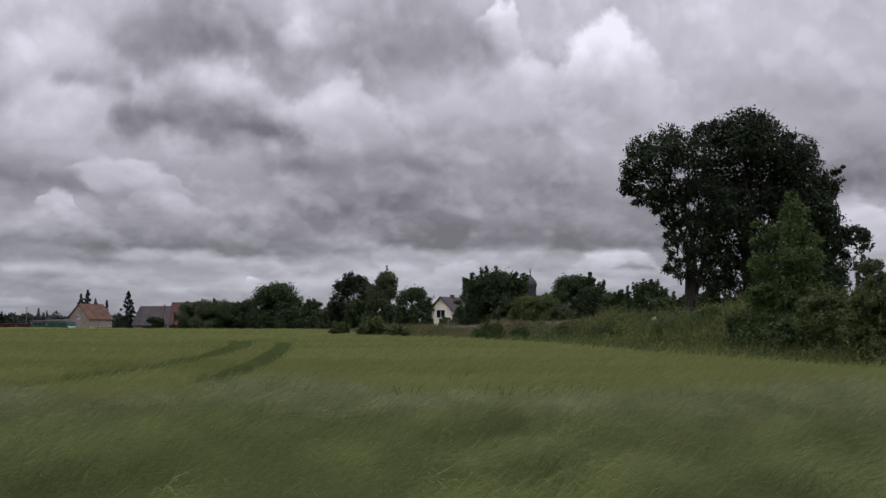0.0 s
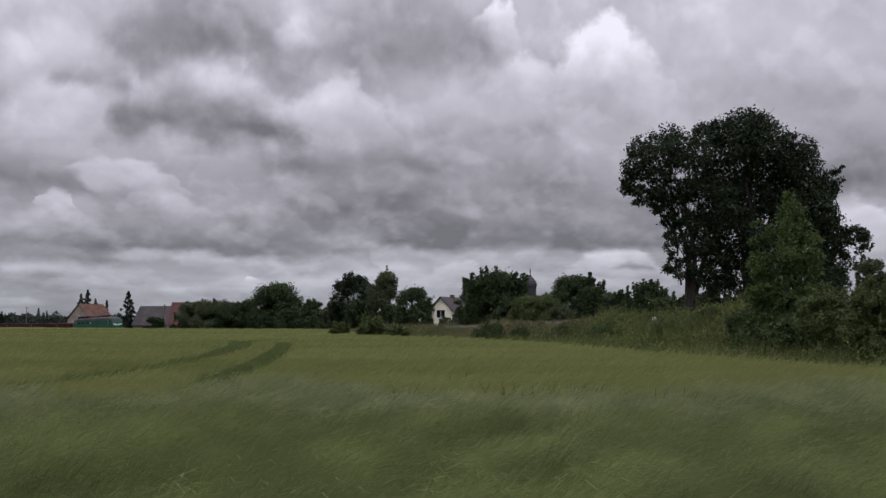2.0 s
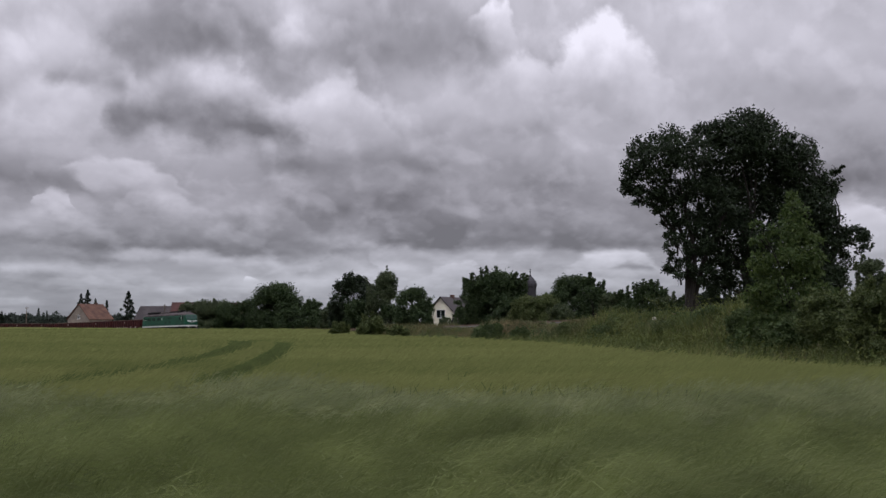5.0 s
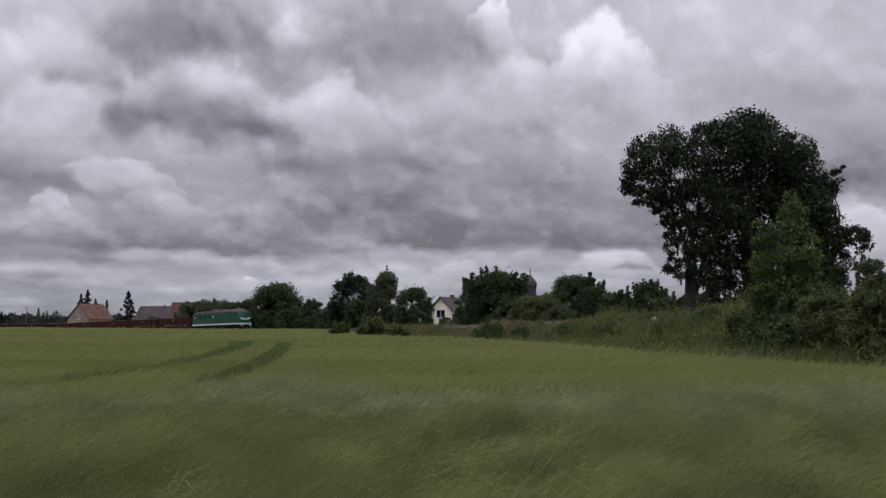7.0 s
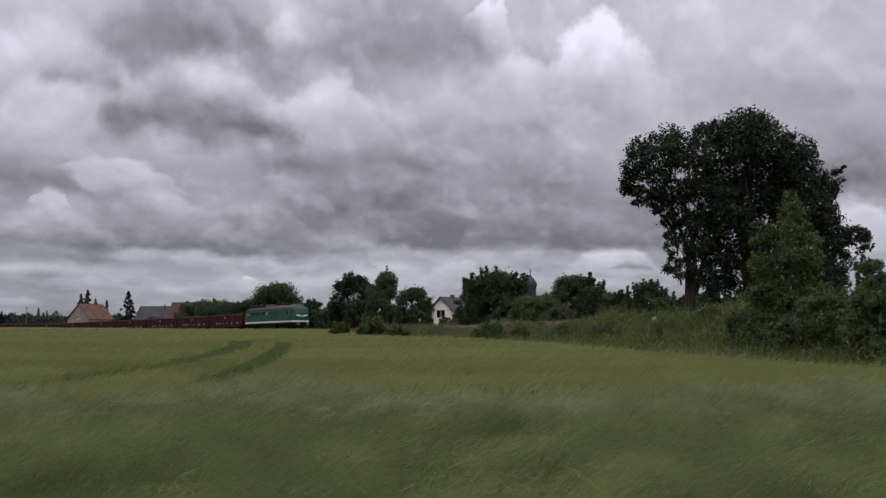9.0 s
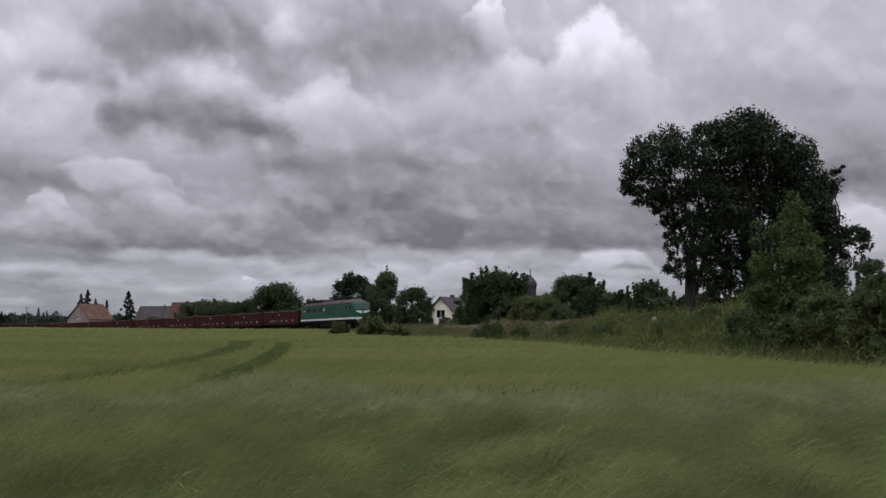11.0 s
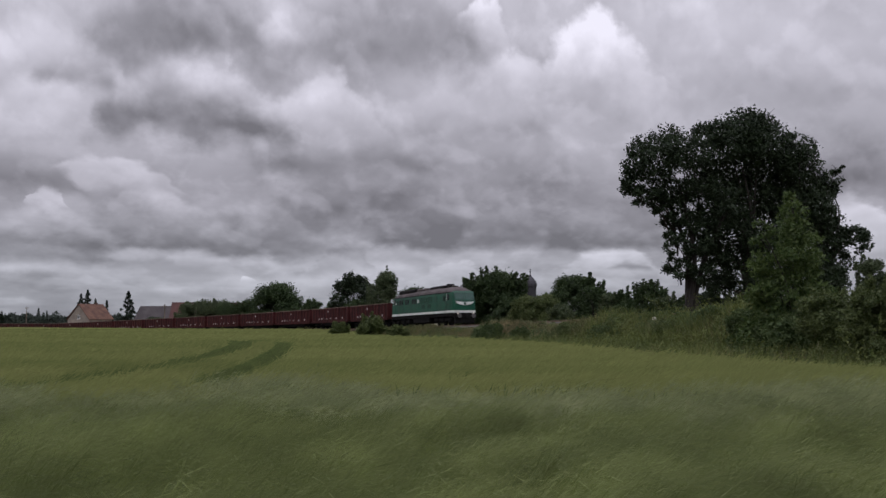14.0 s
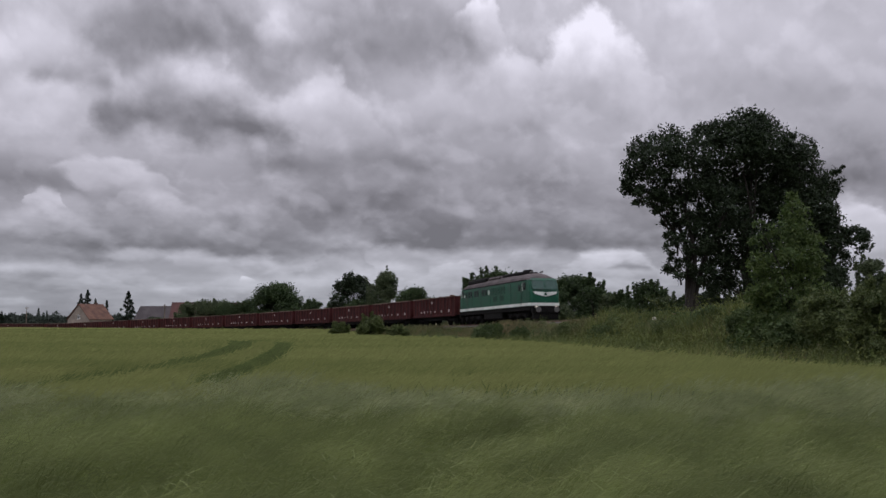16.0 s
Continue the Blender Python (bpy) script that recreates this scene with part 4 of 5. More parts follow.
blades("verge_grass", 130000, (-70, 75, 1.8, 17), 0.4, 0.01, M_GRASS, "rough green and straw grass on the railway bank", 1)
blades("verge_grass", 12000, (8, 60, -8, -2), 1.2, 0.03, M_GRASS, "tall grass behind the railway line", 9)
blades("verge_grass", 20000, (60, 200, 1.8, 13), 0.6, 0.04, M_GRASS, "rough grass beside the far line", 2)
blades("verge_grass", 26000, (-60, 120, -14, -1.8), 0.7, 0.03, M_GRASS, "rough grass behind the railway line", 3)
blades("dry_grass", 80000, (-66, 75, 5.0, 15.5), 0.95, 0.0065, M_STRAW, "dry straw-coloured seed grass along the field edge", 4, 0.2, 3.0)
blades("tall_weeds", 60000, (-75, -20, 2.4, 10.5), 1.05, 0.011, M_TALL, "tall green weeds crowding the bank", 7, -0.9)


def herbs(name, n, region, size, leaf, material, label, seed, each=110):
    """Low leafy clumps of herbs and brambles strewn over the bank."""
    rng = np.random.RandomState(seed)
    s, o = rng.uniform(region[0], region[1], n), rng.uniform(region[2], region[3], n)
    x0, y0, z0, a = line(s)
    x, y = x0 - o * np.sin(a), y0 - o * np.cos(a)
    d, zz, ss = near_line(x, y)
    ok = (d < field_edge(y) - 0.4) & (y > 8)
    z = ground_z(x, y, (d, zz, ss))
    r = size * rng.uniform(0.5, 1.4, n)
    C = [(x[i], y[i], z[i] + r[i] * 0.55) for i in range(n) if ok[i]]
    v, f = leaves(C, r[ok], [each] * len(C), leaf, rng, 0.9)
    tagged(part(name, quick_mesh(name, v, f, material)), label, "herbs", kind="stuff")


herbs("bank_herbs", 900, (-70, 60, 2.4, 14.5), 0.42, 0.045, M_TALL, "leafy pale green herbs covering the bank", 31)
herbs("bank_herbs", 480, (-70, 60, 2.4, 13.5), 0.5, 0.05, M_WEED, "darker leafy nettles on the bank", 32)
herbs("bank_herbs", 260, (-72, -28, 2.2, 9.6), 0.75, 0.05, M_TALL, "tall leafy weeds crowding the bank", 33, 240)
herbs("bank_herbs", 160, (60, 170, 2.4, 9), 0.5, 0.09, M_TALL, "pale herbs beside the far line", 34)
blades("weeds", 80000, (-75, -8, 2.2, 8), 0.65, 0.014, M_WEED, "dense green weeds covering the bank", 5, -0.3)
blades("dry_grass", 26000, (-45, 14, 2.0, 5.5), 0.7, 0.008, M_STRAW, "tan seed grass on the shoulder of the bank", 8, 0.1)
blades("verge_grass", 26000, (-40, 90, 1.9, 4.5), 0.7, 0.012, M_GRASS, "tall grass at the shoulder of the railway bank", 6)


# ---------------------------------------------------------------- village
def gable_house(name, label, category, x, y, z, turn, length, width, eaves, ridge, wall_m, roof_m, windows=(), chimney=None, over=0.35):
    """Ridge along local x; the gable at -x; windows: (face, along, height, w, h)."""
    root = tagged(new(name), label, category)
    root.matrix_basis = pose(x, y, z, 0, 0, turn)
    a, b = length / 2, width / 2
    prof = [(-b, -0.5), (b, -0.5), (b, eaves), (0, ridge), (-b, eaves)]
    vs = [(sx, p, q) for sx in (-a, a) for p, q in prof]
    part("wall", mesh_data("wall", vs, [(4, 3, 2, 1, 0), (5, 6, 7, 8, 9), (0, 1, 6, 5), (1, 2, 7, 6), (2, 3, 8, 7), (3, 4, 9, 8), (4, 0, 5, 9)], wall_m), None, root)
    bm = bmesh.new()
    slope = (ridge - eaves) / b
    for s in (-1, 1):
        e = b + over
        p = [(0, ridge + 0.06), (s * e, ridge - slope * e + 0.06), (s * e, ridge - slope * e + 0.24), (0, ridge + 0.26)]
        vv = [bm.verts.new((sx, q[0], q[1])) for sx in (-a - over, a + over) for q in p]
        for f in ((0, 1, 2, 3), (7, 6, 5, 4), (0, 4, 5, 1), (1, 5, 6, 2), (2, 6, 7, 3), (3, 7, 4, 0)):
            bm.faces.new([vv[i] for i in f])
    roof = part("roof", bm, roof_m, root)
    if chimney:
        part("chimney", boxed(chimney - 0.3, chimney + 0.3, -0.3, 0.3, ridge - 0.6, ridge + 0.65, bevel=0.03), M_BRICK, roof)
    for face, u, h, w, q in windows:
        win = tagged(new("window"), "white-framed window")
        win.parent = root
        if face == "gable":
            win.matrix_basis = pose(-a, u, h, 0, 0, -90)
        else:
            win.matrix_basis = pose(u, -b, h)
        part("pane", boxed(-w / 2, w / 2, -0.03, 0.06, 0, q), M_GLASS, win)
        bm = bmesh.new()
        for r in ((-w / 2 - 0.06, -w / 2, 0, q), (w / 2, w / 2 + 0.06, 0, q), (-0.03, 0.03, 0, q), (-w / 2 - 0.06, w / 2 + 0.06, q, q + 0.06)):
            box(bm, r[0], r[1], -0.06, 0.04, r[2], r[3])
        part("frame", bm, M_FRAME, win)
        part("sill", boxed(-w / 2 - 0.12, w / 2 + 0.12, -0.14, 0.02, -0.08, 0), M_FRAME, win)
    return root


gable_house("house", "small ochre house with an orange-red tiled roof", "house", -98.7, 238, -1.6, 67, 8.4, 7.8, 4.6, 8.5, M_OCHRE, M_TILE,
            [("front", q, 1.1, 1.0, 1.4) for q in (-3.2, -1.0, 1.2, 3.4)] + [("gable", 0.0, 4.6, 0.7, 1.1)], 2.0)
gable_house("barn", "low barn with a dark grey tiled roof", "barn", -74.6, 222, -1.6, -8, 9.0, 8.0, 3.0, 7.6, M_PLASTER, M_TILEDARK)
gable_house("barn", "long brick barn with a dull red roof", "barn", -57.0, 212, -1.9, 8, 20.0, 9.0, 3.4, 8.6, M_BRICK, M_TILERED)
gable_house("house", "cream rendered house with a gable and two windows", "house", 2.0, 142, -0.9, 62, 10.0, 6.2, 3.7, 6.75, M_CREAM, M_TILEDARK,
            [("gable", 0.0, 3.6, 1.5, 1.2), ("gable", -1.9, 0.3, 0.9, 1.4)], -1.0)
gable_house("barn", "low shed with a dark slate roof", "shed", 5.4, 128, -0.6, 20, 6.5, 7.0, 1.5, 4.2, M_PLASTER, M_SLATE)
gable_house("house", "far cottage half hidden by the hedge", "house", 26.2, 86, 0.8, 10, 4.0, 3.6, 1.8, 3.0, M_CREAM, M_TILEDARK)


def church_tower():
    root = tagged(new("church_tower"), "dark slate onion-domed church tower with a finial", "church tower")
    root.matrix_basis = pose(20.6, 200, -1)
    part("shaft", boxed(-1.7, 1.7, -1.7, 1.7, 0, 9.0, bevel=0.1), M_SLATE, root)

    def turned(name, prof, m, n=8):
        vs, fs = [], []
        for r, z in prof:
            for j in range(n):
                vs.append((r * math.cos(2 * math.pi * (j + 0.5) / n), r * math.sin(2 * math.pi * (j + 0.5) / n), z))
        for i in range(len(prof) - 1):
            for j in range(n):
                k = (j + 1) % n
                fs.append((i * n + j, i * n + k, (i + 1) * n + k, (i + 1) * n + j))
        return part(name, mesh_data(name, vs, fs, m), None, root)
    turned("lantern", [(1.45, 8.9), (1.45, 11.2), (1.6, 11.3), (1.6, 11.5)], M_SLATE)
    turned("dome", [(1.62, 11.5), (1.6, 12.0), (1.35, 12.7), (0.9, 13.3), (0.4, 13.7), (0.16, 14.2), (0.08, 14.6)], M_SLATE, 12)
    bm = bmesh.new()
    rod(bm, (0, 0, 14.4), (0, 0, 15.6), 0.05)
    bmesh.ops.create_uvsphere(bm, u_segments=8, v_segments=6, radius=0.2, matrix=Matrix.Translation((0, 0, 14.9)))
    box(bm, -0.3, 0.3, -0.04, 0.04, 15.3, 15.42)
    part("finial", bm, M_BLACK, root)


church_tower()


def utility_pole(x, y, z, h, label):
    root = tagged(new("utility_pole"), label, "pole")
    root.matrix_basis = pose(x, y, z)
    bm = bmesh.new()
    rod(bm, (0, 0, -0.3), (0, 0, h), 0.16, 0.11, 8)
    part("post", bm, M_WOOD, root)
    part("crossarm", boxed(-0.6, 0.6, -0.06, 0.06, h - 0.5, h - 0.36), M_WOOD, root)


utility_pole(-66.5, 203, -1.9, 8.2, "grey wooden utility pole by the barn")
utility_pole(-147.0, 300, 0, 7.6, "far wooden utility pole")
bm = boxed(-0.11, 0.11, -0.08, 0.08, -0.2, 0.42, bevel=0.03)
tagged(part("marker_stone", bm, M_STONE), "pale weathered line-side marker stone", "marker stone").matrix_basis = pose(11.3, 45.5, gz(11.3, 45.5) + 0.0)


# ---------------------------------------------------------------- the train
def wheelset(parent, x, radius):
    """Two flanged wheels on an axle."""
    out = [(0.9, 0.001), (0.9, 0.08), (0.885, 0.1), (0.865, radius * 0.6), (0.87, radius * 0.8), (0.86, radius), (0.72, radius), (0.72, radius + 0.03),
           (0.67, radius + 0.03), (0.67, radius * 0.8), (0.75, radius * 0.5), (0.72, 0.1), (0.68, 0.085)]
    prof = [(-y, r) for y, r in out] + [(y, r) for y, r in reversed(out)]
    n, vs, fs = 20, [], []
    for y, r in prof:
        vs += [(r * math.cos(2 * math.pi * k / n), y, r * math.sin(2 * math.pi * k / n)) for k in range(n)]
    for i in range(len(prof) - 1):
        fs += [(i * n + k, i * n + (k + 1) % n, (i + 1) * n + (k + 1) % n, (i + 1) * n + k) for k in range(n)]
    bm = mesh_data("wheelset", vs, fs)
    ob = part("wheelset", bm, M_BLACK, parent)
    ob.matrix_basis = pose(x, 0, radius)
    return ob


def buffers(parent, x, sign, m):
    for s in (-1, 1):
        bm = bmesh.new()
        rod(bm, (x - sign * 0.62, s * 0.875, 1.06), (x - sign * 0.1, s * 0.875, 1.06), 0.11)
        rod(bm, (x - sign * 0.1, s * 0.875, 1.06), (x, s * 0.875, 1.06), 0.25, 0.24, 16)
        part("buffer", bm, m, parent)


def locomotive():
    root = tagged(new("diesel_locomotive"), "green diesel locomotive with a white band and grey roof", "locomotive")
    half, wide = 9.8, 1.475
    low = [(1.45, 1.36), (1.475, 1.45), (1.475, 2.6), (1.46, 3.3), (1.42, 3.72)]
    top = [(1.42, 3.72), (1.28, 4.02), (0.98, 4.3), (0.5, 4.48), (0.0, 4.54)]

    def rake(z):
        return 0.05 * max(0, z - 1.9) + 0.3 * max(0, z - 2.85) + 0.25 * max(0, z - 3.72)

    def shell(name, prof, m):
        full = [(-p, q) for p, q in prof] + [(p, q) for p, q in reversed(prof) if p > 0]
        stations = [(-half, 0.86, 1), (-half + 0.25, 0.97, 1), (-half + 0.9, 1.0, 1), (-4, 1, 0), (0, 1, 0), (4, 1, 0), (half - 0.9, 1.0, 1),
                    (half - 0.25, 0.97, 1), (half, 0.86, 1)]
        vs, fs = [], []
        for x, w, end in stations:
            for p, q in full:
                xx = x - math.copysign(1, x) * rake(q) * end if x else x
                drop = 0.42 if abs(x) == half else 0.5 if abs(x) > half - 0.3 else 0.85 if abs(x) > half - 1 else 1
                vs.append((xx, p * w, q if q < 3.72 else 3.72 + (q - 3.72) * drop))
        n = len(full)
        for i in range(len(stations) - 1):
            for j in range(n - 1):
                fs.append((i * n + j, i * n + j + 1, (i + 1) * n + j + 1, (i + 1) * n + j))
        for i in (0, len(stations) - 1):
            for j in range(n // 2):
                a, b, c, d = i * n + j, i * n + j + 1, i * n + n - 2 - j, i * n + n - 1 - j
                fs.append((a, b, c, d) if b != c else (a, b, d))
        return part(name, mesh_data(name, vs, fs, m), None, root)

    # side walls and cab fronts
    body = shell("body", low, M_GREEN)
    shell("roof", top, M_ROOF)
    # white band round the body
    vs, fs = [], []
    ring = [(-half - 0.02, 0.86), (-half + 0.25, 0.985), (-half + 0.9, 1.012), (half - 0.9, 1.012), (half - 0.25, 0.985), (half + 0.02, 0.86)]
    ring = [(x, wide * w) for x, w in ring] + [(x, -wide * w) for x, w in reversed(ring)]
    for x, y in ring:
        vs += [(x, y, 1.4), (x, y, 1.66)]
    for i in range(len(ring)):
        j = (i + 1) % len(ring)
        fs.append((2 * i, 2 * j, 2 * j + 1, 2 * i + 1))
    part("band", mesh_data("band", vs, fs, M_WHITE), None, root, "white painted band")
    part("underframe", boxed(-half + 0.3, half - 0.3, -1.38, 1.38, 0.98, 1.38, bevel=0.04), M_BLACK, root)
    part("fuel_tank", boxed(-2.6, 2.6, -1.3, 1.3, 0.35, 1.1, bevel=0.12), M_BLACK, root)
    for s in (-1, 1):
        for x in (-6.6, -5.85, -4.6, -3.85, -2.2, -1.45):
            part("side_window", boxed(x - 0.28, x + 0.28, s * 1.475 - 0.02, s * 1.475 + 0.015, 2.78, 3.42, bevel=0.01), M_GLASS, body)
        for x in (0.5, 1.25, 2.0, 2.75, 3.5):
            g = part("air_grille", boxed(x - 0.31, x + 0.31, s * 1.475 - 0.02, s * 1.475 + 0.02, 2.75, 3.45, bevel=0.01), M_GREENDARK, body)
            for k in range(5):
                part("slat", boxed(x - 0.29, x + 0.29, s * 1.49 - 0.01, s * 1.49 + 0.015, 2.8 + k * 0.13, 2.86 + k * 0.13), M_GREEN, g)
        for x in (1.2, 3.0):
            part("lower_grille", boxed(x - 0.5, x + 0.5, s * 1.475 - 0.02, s * 1.475 + 0.02, 2.1, 2.6, bevel=0.01), M_GREENDARK, body)
        for x in (7.4, -7.4):
            d = part("cab_door", boxed(x - 0.36, x + 0.36, s * 1.475 - 0.02, s * 1.475 + 0.02, 1.93, 3.5, bevel=0.015), M_GREEN, body)
            part("door_window", boxed(x - 0.2, x + 0.2, s * 1.5 - 0.02, s * 1.5 + 0.01, 2.8, 3.35), M_GLASS, d)
            part("handrail", rod(bmesh.new(), (x + 0.5, s * 1.54, 1.5), (x + 0.5, s * 1.54, 3.0), 0.02), M_STEEL, body)
        for x in (8.45, -8.45):
            part("cab_window", boxed(x - 0.32, x + 0.32, s * 1.47 - 0.02, s * 1.47 + 0.02, 2.85, 3.5, bevel=0.01), M_GLASS, body)
            part("window_frame", boxed(x - 0.42, x - 0.34, s * 1.47 - 0.02, s * 1.47 + 0.02, 2.8, 3.5), M_WHITE, body, "white window frame")
    for e in (-1, 1):
        def nose(y, z, out=0.03):
            return (e * (half + out - rake(z)), y, z)
        for y0, y1 in ((-1.2, -0.05), (0.05, 1.2)):
            vs = [nose(y0, 2.85), nose(y1, 2.85), nose(y1 * 0.97, 3.66), nose(y0 * 0.97, 3.66)]
            part("windscreen", mesh_data("windscreen", vs, [(0, 1, 2, 3)], M_SCREEN), None, body)
        crest = [(-1.15, 2.66), (-0.4, 2.62), (0, 2.58), (0.4, 2.62), (1.15, 2.66), (1.0, 2.44), (0.5, 2.3), (0, 2.22), (-0.5, 2.3), (-1.0, 2.44)]
        part("nose_panel", mesh_data("nose_panel", [nose(a, b, 0.035) for a, b in crest], [tuple(range(10))], M_WHITE), None, body, "white winged nose panel")
        part("emblem", mesh_data("emblem", [nose(0.16 * math.cos(a), 2.42 + 0.14 * math.sin(a), 0.06) for a in np.linspace(0, 5.5, 8)], [tuple(range(8))], M_GREENDARK),
             None, body)
        part("buffer_beam", boxed(min(e * 9.7, e * 9.95), max(e * 9.7, e * 9.95), -1.35, 1.35, 0.75, 1.39, bevel=0.03), M_BLACK, root)
        part("snow_plough", boxed(min(e * 9.5, e * 9.9), max(e * 9.5, e * 9.9), -1.2, 1.2, 0.2, 0.75, bevel=0.05), M_BLACK, root)
        part("coupling_hook", boxed(min(e * 9.9, e * 10.25), max(e * 9.9, e * 10.25), -0.08, 0.08, 0.95, 1.15, bevel=0.02), M_BLACK, root)
        buffers(root, e * 10.31, e, M_STEEL)
        for y in (-0.95, 0.95):
            q = part("headlight", rod(bmesh.new(), (e * 9.72, y, 1.3), (e * 9.99, y, 1.3), 0.13, 0.13, 14), M_STEEL, root)
            part("lens", rod(bmesh.new(), (e * 9.985, y, 1.3), (e * 10.01, y, 1.3), 0.105, 0.105, 14), M_LAMP if e > 0 else M_GLASS, q)
        if e:
            bogie = tagged(new("bogie"), "")
            bogie.parent = root
            bogie.matrix_basis = pose(e * 6.2, 0, 0)
            for s in (-1, 1):
                bm = boxed(-2.6, 2.6, s * 1.02 - 0.1, s * 1.02 + 0.1, 0.55, 0.85, bevel=0.03)
                for x in (-1.85, 0, 1.85):
                    box(bm, x - 0.22, x + 0.22, s * 1.1 - 0.12, s * 1.1 + 0.12, 0.35, 0.7, 0.03)
                    rod(bm, (x + 0.55, s * 1.12, 0.5), (x + 0.55, s * 1.12, 0.95), 0.13, None, 8)
                part("bogie_frame", bm, M_BLACK, bogie)
            for x in (-1.85, 0, 1.85):
                WHEELS.append((wheelset(bogie, x, 0.525), x, 0.525))
    # green visor over each windscreen, lit side plates
    for e in (-1, 1):
        vs = [(e * (9.8 + 0.05 - rake(3.66)), -1.3, 3.66), (e * (9.8 + 0.05 - rake(3.66)), 1.3, 3.66), (e * (9.8 - rake(3.9) + 0.04), 1.16, 3.85), (e * (9.8 - rake(3.9) + 0.04), -1.16, 3.85)]
        vs += [(x - e * 0.12, y, z) for x, y, z in vs]
        part("visor", mesh_data("visor", vs, [(0, 1, 2, 3), (4, 5, 6, 7), (0, 1, 5, 4), (1, 2, 6, 5), (2, 3, 7, 6), (3, 0, 4, 7)], M_GREEN), None, body)
    for s in (-1, 1):
        for x, z, w, h in ((-0.5, 2.86, 0.36, 0.4), (-8.0, 2.9, 0.4, 0.22)):
            part("side_plate", boxed(x - w / 2, x + w / 2, s * 1.478 - 0.01, s * 1.478 + 0.012, z, z + h, bevel=0.01), M_WHITE, body, "white plate")
        for k in range(7):
            x = -8.2 + 2.7 * k
            part("panel_joint", boxed(x - 0.025, x + 0.025, s * 1.478 - 0.01, s * 1.478 + 0.008, 1.68, 3.6), M_GREENDARK, body)
        part("roof_gutter", boxed(-8.8, 8.8, s * 1.43 - 0.03, s * 1.43 + 0.03, 3.69, 3.76, bevel=0.01), M_BLACK, root)
    # roof gear: cooler housing with fans behind, silencer, low hatches ahead
    bm = bmesh.new()
    box(bm, -8.0, -2.3, -1.08, 1.08, 4.15, 4.68, 0.14)
    cooler = part("cooler_housing", bm, M_BLACK, root)
    for x in (-6.9, -5.2, -3.5):
        part("roof_fan", rod(bmesh.new(), (x, 0, 4.62), (x, 0, 4.76), 0.72, 0.68, 20), M_BLACK, cooler)
    part("silencer", boxed(-2.1, 1.2, -0.95, 0.95, 4.3, 4.62, bevel=0.1), M_ROOF, root)
    part("exhaust_hatch", boxed(1.6, 6.6, -0.78, 0.78, 4.36, 4.64, bevel=0.07), M_BLACK, root)
    part("exhaust_stub", boxed(5.7, 6.3, -0.4, 0.4, 4.6, 4.84, bevel=0.04), M_BLACK, root)
    for x in (2.2, 4.1):
        part("hatch_lid", boxed(x, x + 1.5, -0.6, 0.6, 4.62, 4.7, bevel=0.02), M_BLACK, root)
    for s in (-1, 1):
        part("horn", rod(bmesh.new(), (7.6, s * 0.5, 4.5), (8.1, s * 0.5, 4.55), 0.05, 0.1), M_STEEL, root)
    return root


WHEELS = []
LOCO = locomotive()


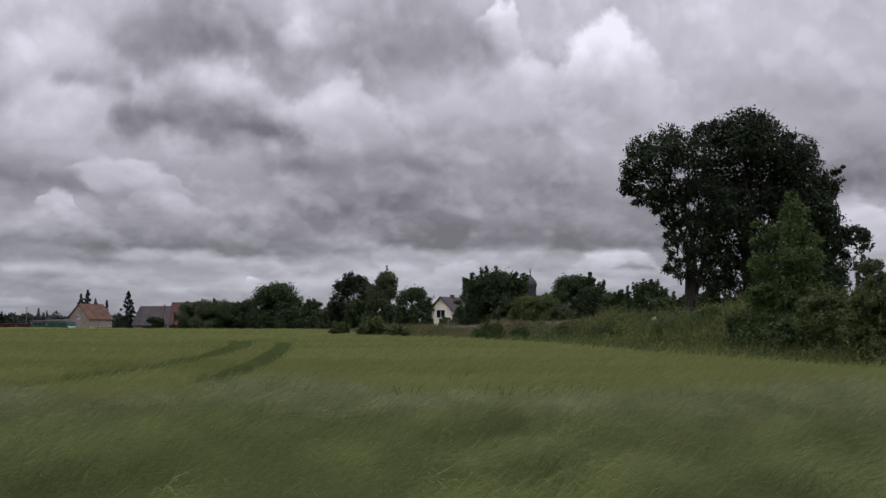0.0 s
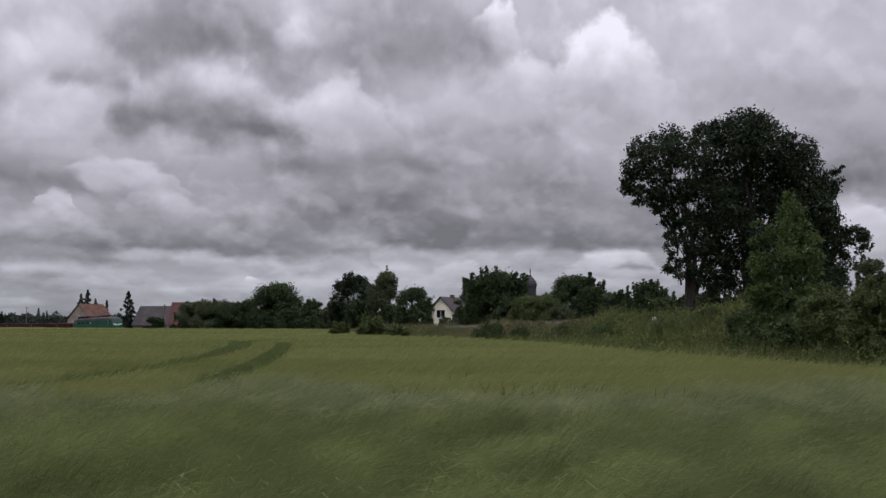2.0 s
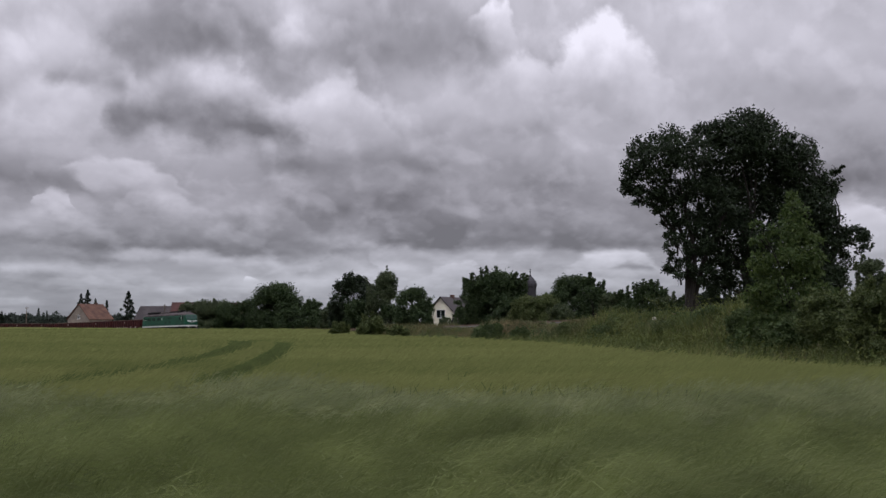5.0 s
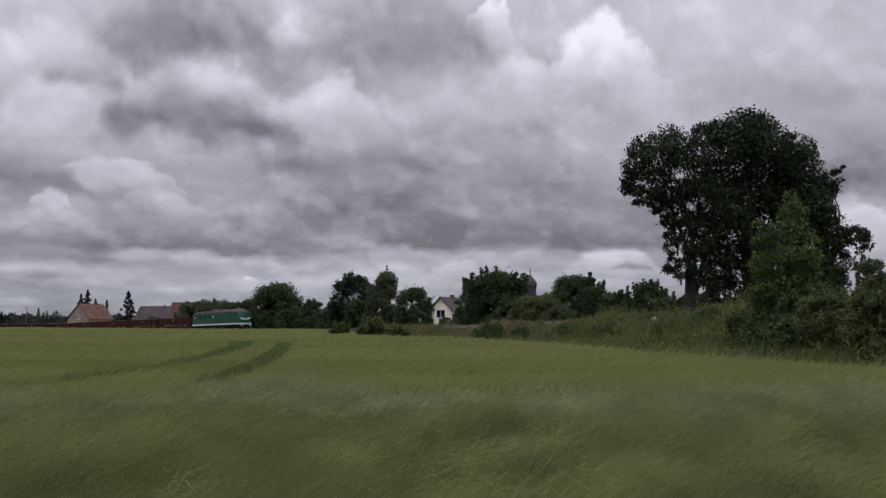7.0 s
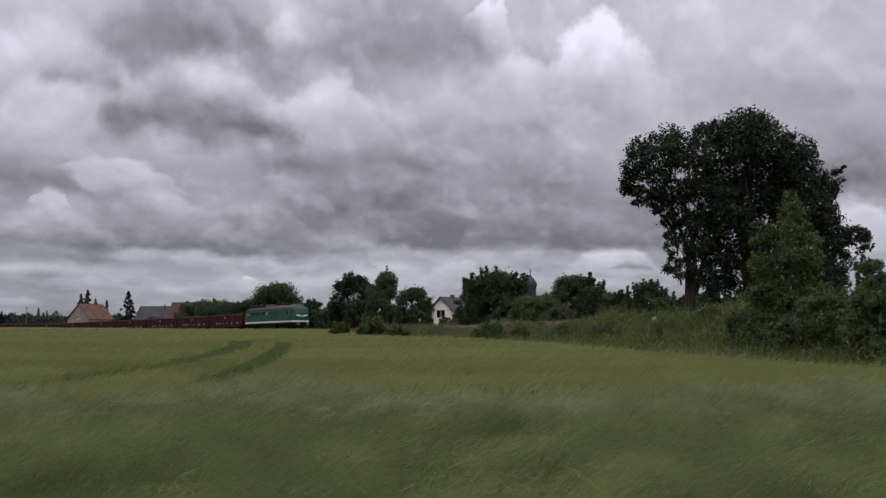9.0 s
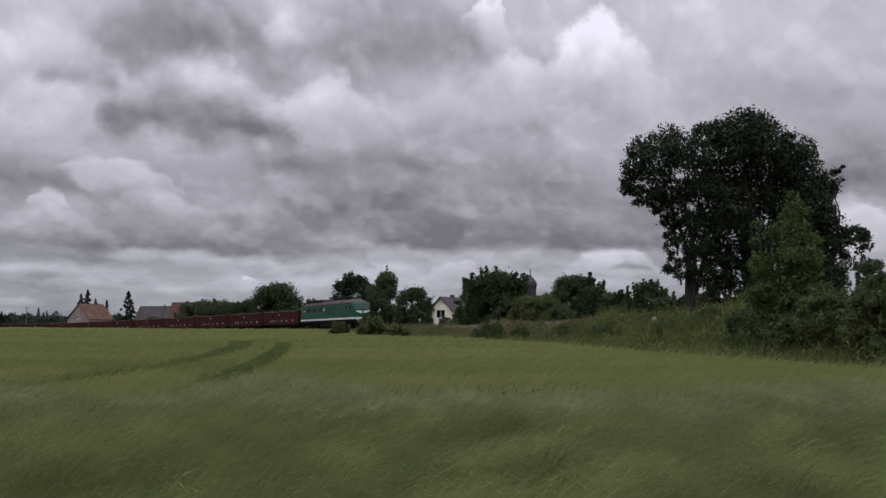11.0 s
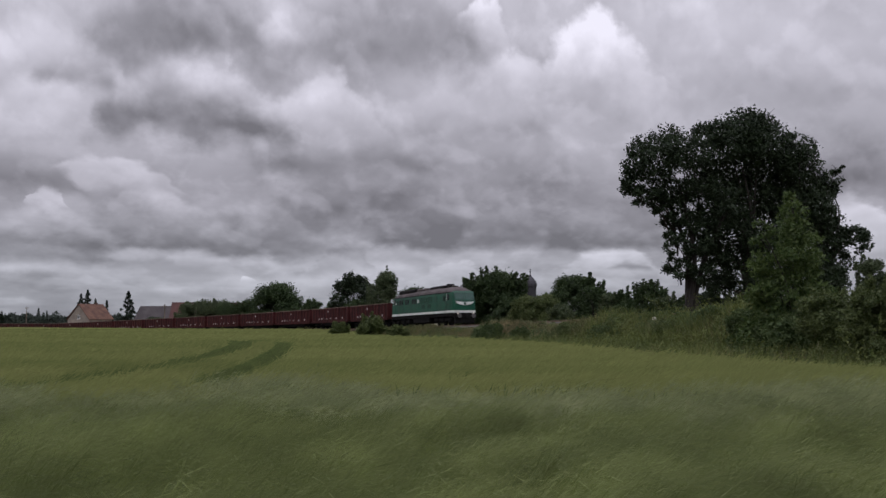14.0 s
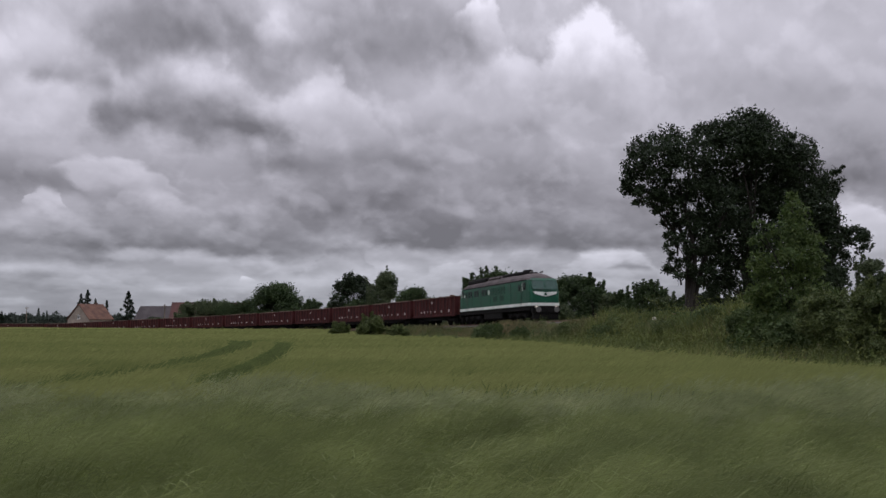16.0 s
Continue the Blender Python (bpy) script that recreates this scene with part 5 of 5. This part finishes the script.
def gondola():
    root = tagged(new("gondola_wagon"), "rusty oxide-red open gondola wagon with ribbed sides", "wagon", "wagons of the train")
    a = 6.39
    for s in (-1, 1):
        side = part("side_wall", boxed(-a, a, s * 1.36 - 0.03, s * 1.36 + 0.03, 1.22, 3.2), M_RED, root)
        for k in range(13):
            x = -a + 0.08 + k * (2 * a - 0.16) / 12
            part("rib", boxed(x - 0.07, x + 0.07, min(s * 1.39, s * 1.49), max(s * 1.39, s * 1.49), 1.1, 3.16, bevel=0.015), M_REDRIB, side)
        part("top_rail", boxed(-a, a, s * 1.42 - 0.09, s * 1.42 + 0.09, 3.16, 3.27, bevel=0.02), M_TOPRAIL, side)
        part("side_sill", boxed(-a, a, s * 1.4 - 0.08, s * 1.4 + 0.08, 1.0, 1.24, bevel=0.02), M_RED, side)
        for x, z, w, h in ((-0.5, 2.55, 0.3, 0.3), (-3.9, 1.5, 0.35, 0.24), (-2.9, 1.5, 0.35, 0.3), (-2.0, 1.55, 0.32, 0.2), (-1.0, 1.5, 0.3, 0.3),
                           (0.45, 1.52, 0.3, 0.22), (2.4, 1.5, 0.35, 0.25), (4.6, 1.5, 0.34, 0.3)):
            part("marking", boxed(x - w / 2, x + w / 2, s * 1.395 - 0.006, s * 1.395 + 0.006, z, z + h), M_MARK, side, "faded white stencilled bars")
        bm = bmesh.new()
        for i in range(6):
            x0, x1 = -4.2 + 1.4 * i, -2.8 + 1.4 * i
            d0, d1 = [0.42 * math.sqrt(max(0, 1 - (q / 4.2) ** 2)) for q in (x0, x1)]
            vv = [bm.verts.new((p, s * 1.2, q)) for p, q in ((x0, 1.1), (x1, 1.1), (x1, 0.98 - d1), (x0, 0.98 - d0))]
            bm.faces.new(vv)
        bmesh.ops.remove_doubles(bm, verts=bm.verts[:], dist=0.001)
        ext = bmesh.ops.extrude_face_region(bm, geom=bm.faces[:])
        bmesh.ops.translate(bm, verts=[q for q in ext["geom"] if isinstance(q, bmesh.types.BMVert)], vec=(0, -s * 0.08, 0))
        part("sole_bar", bm, M_BLACK, root)
    for e in (-1, 1):
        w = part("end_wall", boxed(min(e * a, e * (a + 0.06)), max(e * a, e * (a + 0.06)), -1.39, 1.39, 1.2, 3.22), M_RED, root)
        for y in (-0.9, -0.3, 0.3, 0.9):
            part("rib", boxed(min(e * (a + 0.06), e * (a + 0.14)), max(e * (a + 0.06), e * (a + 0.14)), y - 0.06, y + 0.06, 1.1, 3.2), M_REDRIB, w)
        buffers(root, e * 7.02, e, M_BLACK)
        bogie = new("bogie")
        bogie.parent = root
        bogie.matrix_basis = pose(e * 4.5, 0, 0)
        for s in (-1, 1):
            bm = boxed(-1.25, 1.25, s * 1.0 - 0.07, s * 1.0 + 0.07, 0.5, 0.75, bevel=0.02)
            for x in (-0.9, 0.9):
                box(bm, x - 0.16, x + 0.16, s * 1.05 - 0.1, s * 1.05 + 0.1, 0.38, 0.64, 0.02)
            part("bogie_frame", bm, M_BLACK, bogie)
        for x in (-0.9, 0.9):
            wheelset(bogie, x, 0.5)
    part("floor", boxed(-a, a, -1.35, 1.35, 1.12, 1.24), M_RED, root)
    part("centre_sill", boxed(-6.5, 6.5, -0.3, 0.3, 0.85, 1.12), M_BLACK, root)
    return root


WAGONS = [gondola()]
for _ in range(14):
    WAGONS.append(copy_thing(WAGONS[0], Matrix.Identity(4)))
for w in WAGONS:
    for b in w.children:
        if b.name.startswith("bogie"):
            WHEELS += [(q, q.matrix_basis.translation.x, 0.5) for q in b.children if q.name.startswith("wheelset")]


def on_line(s):
    x, y, z, a = [float(q) for q in line(s)]
    _, _, z1, _ = [float(q) for q in line(s + 5)]
    return Matrix.Translation((x, y, z)) @ Matrix.Rotation(-a, 4, "Z") @ Matrix.Rotation(-math.atan((z - z1) / 5), 4, "Y")


# ---------------------------------------------------------------- what moves
def motions():
    times = [i * 0.5 for i in range(33)]
    walk(LOCO, [(t, on_line(train_s(t) + 10.31)) for t in times])
    for i, w in enumerate(WAGONS):
        walk(w, [(t, on_line(train_s(t) + 20.62 + 14.04 * (i + 0.5))) for t in times])
    steps = [i / 15 for i in range(241)]
    for ob, x, r in WHEELS:
        walk(ob, [(t, Matrix.Translation((x, 0, r)) @ Matrix.Rotation((train_s(0) - train_s(t)) / r, 4, "Y")) for t in steps])
    walk(CLOUDS, [(0.0, pose(0, 0, 0)), (8.0, pose(-10.5, -8, 0)), (16.0, pose(-21, -16, 0))])
    for ob, base, kind, phase, *amount in SWAY:
        rows = []
        rng = np.random.RandomState(int(abs(phase) * 97) % 9999)
        f1, f2 = 1.9 + rng.uniform(-0.2, 0.2), 3.7 + rng.uniform(-0.4, 0.4)
        step = 0.3 if kind == "crop" else 0.5
        t = 0.0
        while t < 16.001:
            g = math.sin(f1 * t - phase) * 0.7 + math.sin(f2 * t - phase * 1.7) * 0.4
            k = math.sin(f2 * 0.8 * t + phase)
            if kind == "crop":
                rows.append((t, base @ pose(0.03 * g, 0.012 * k, 0.012 * g, 0.5 * k, 1.5 * g, 0)))
            else:
                rows.append((t, base @ pose(0, 0, 0, 0.25 * amount[0] * k, 0.45 * amount[0] * g, 0)))
            t += step
        if rows[-1][0] < 15.99:
            rows.append((16.0, rows[-1][1]))
        walk(ob, rows)


motions()
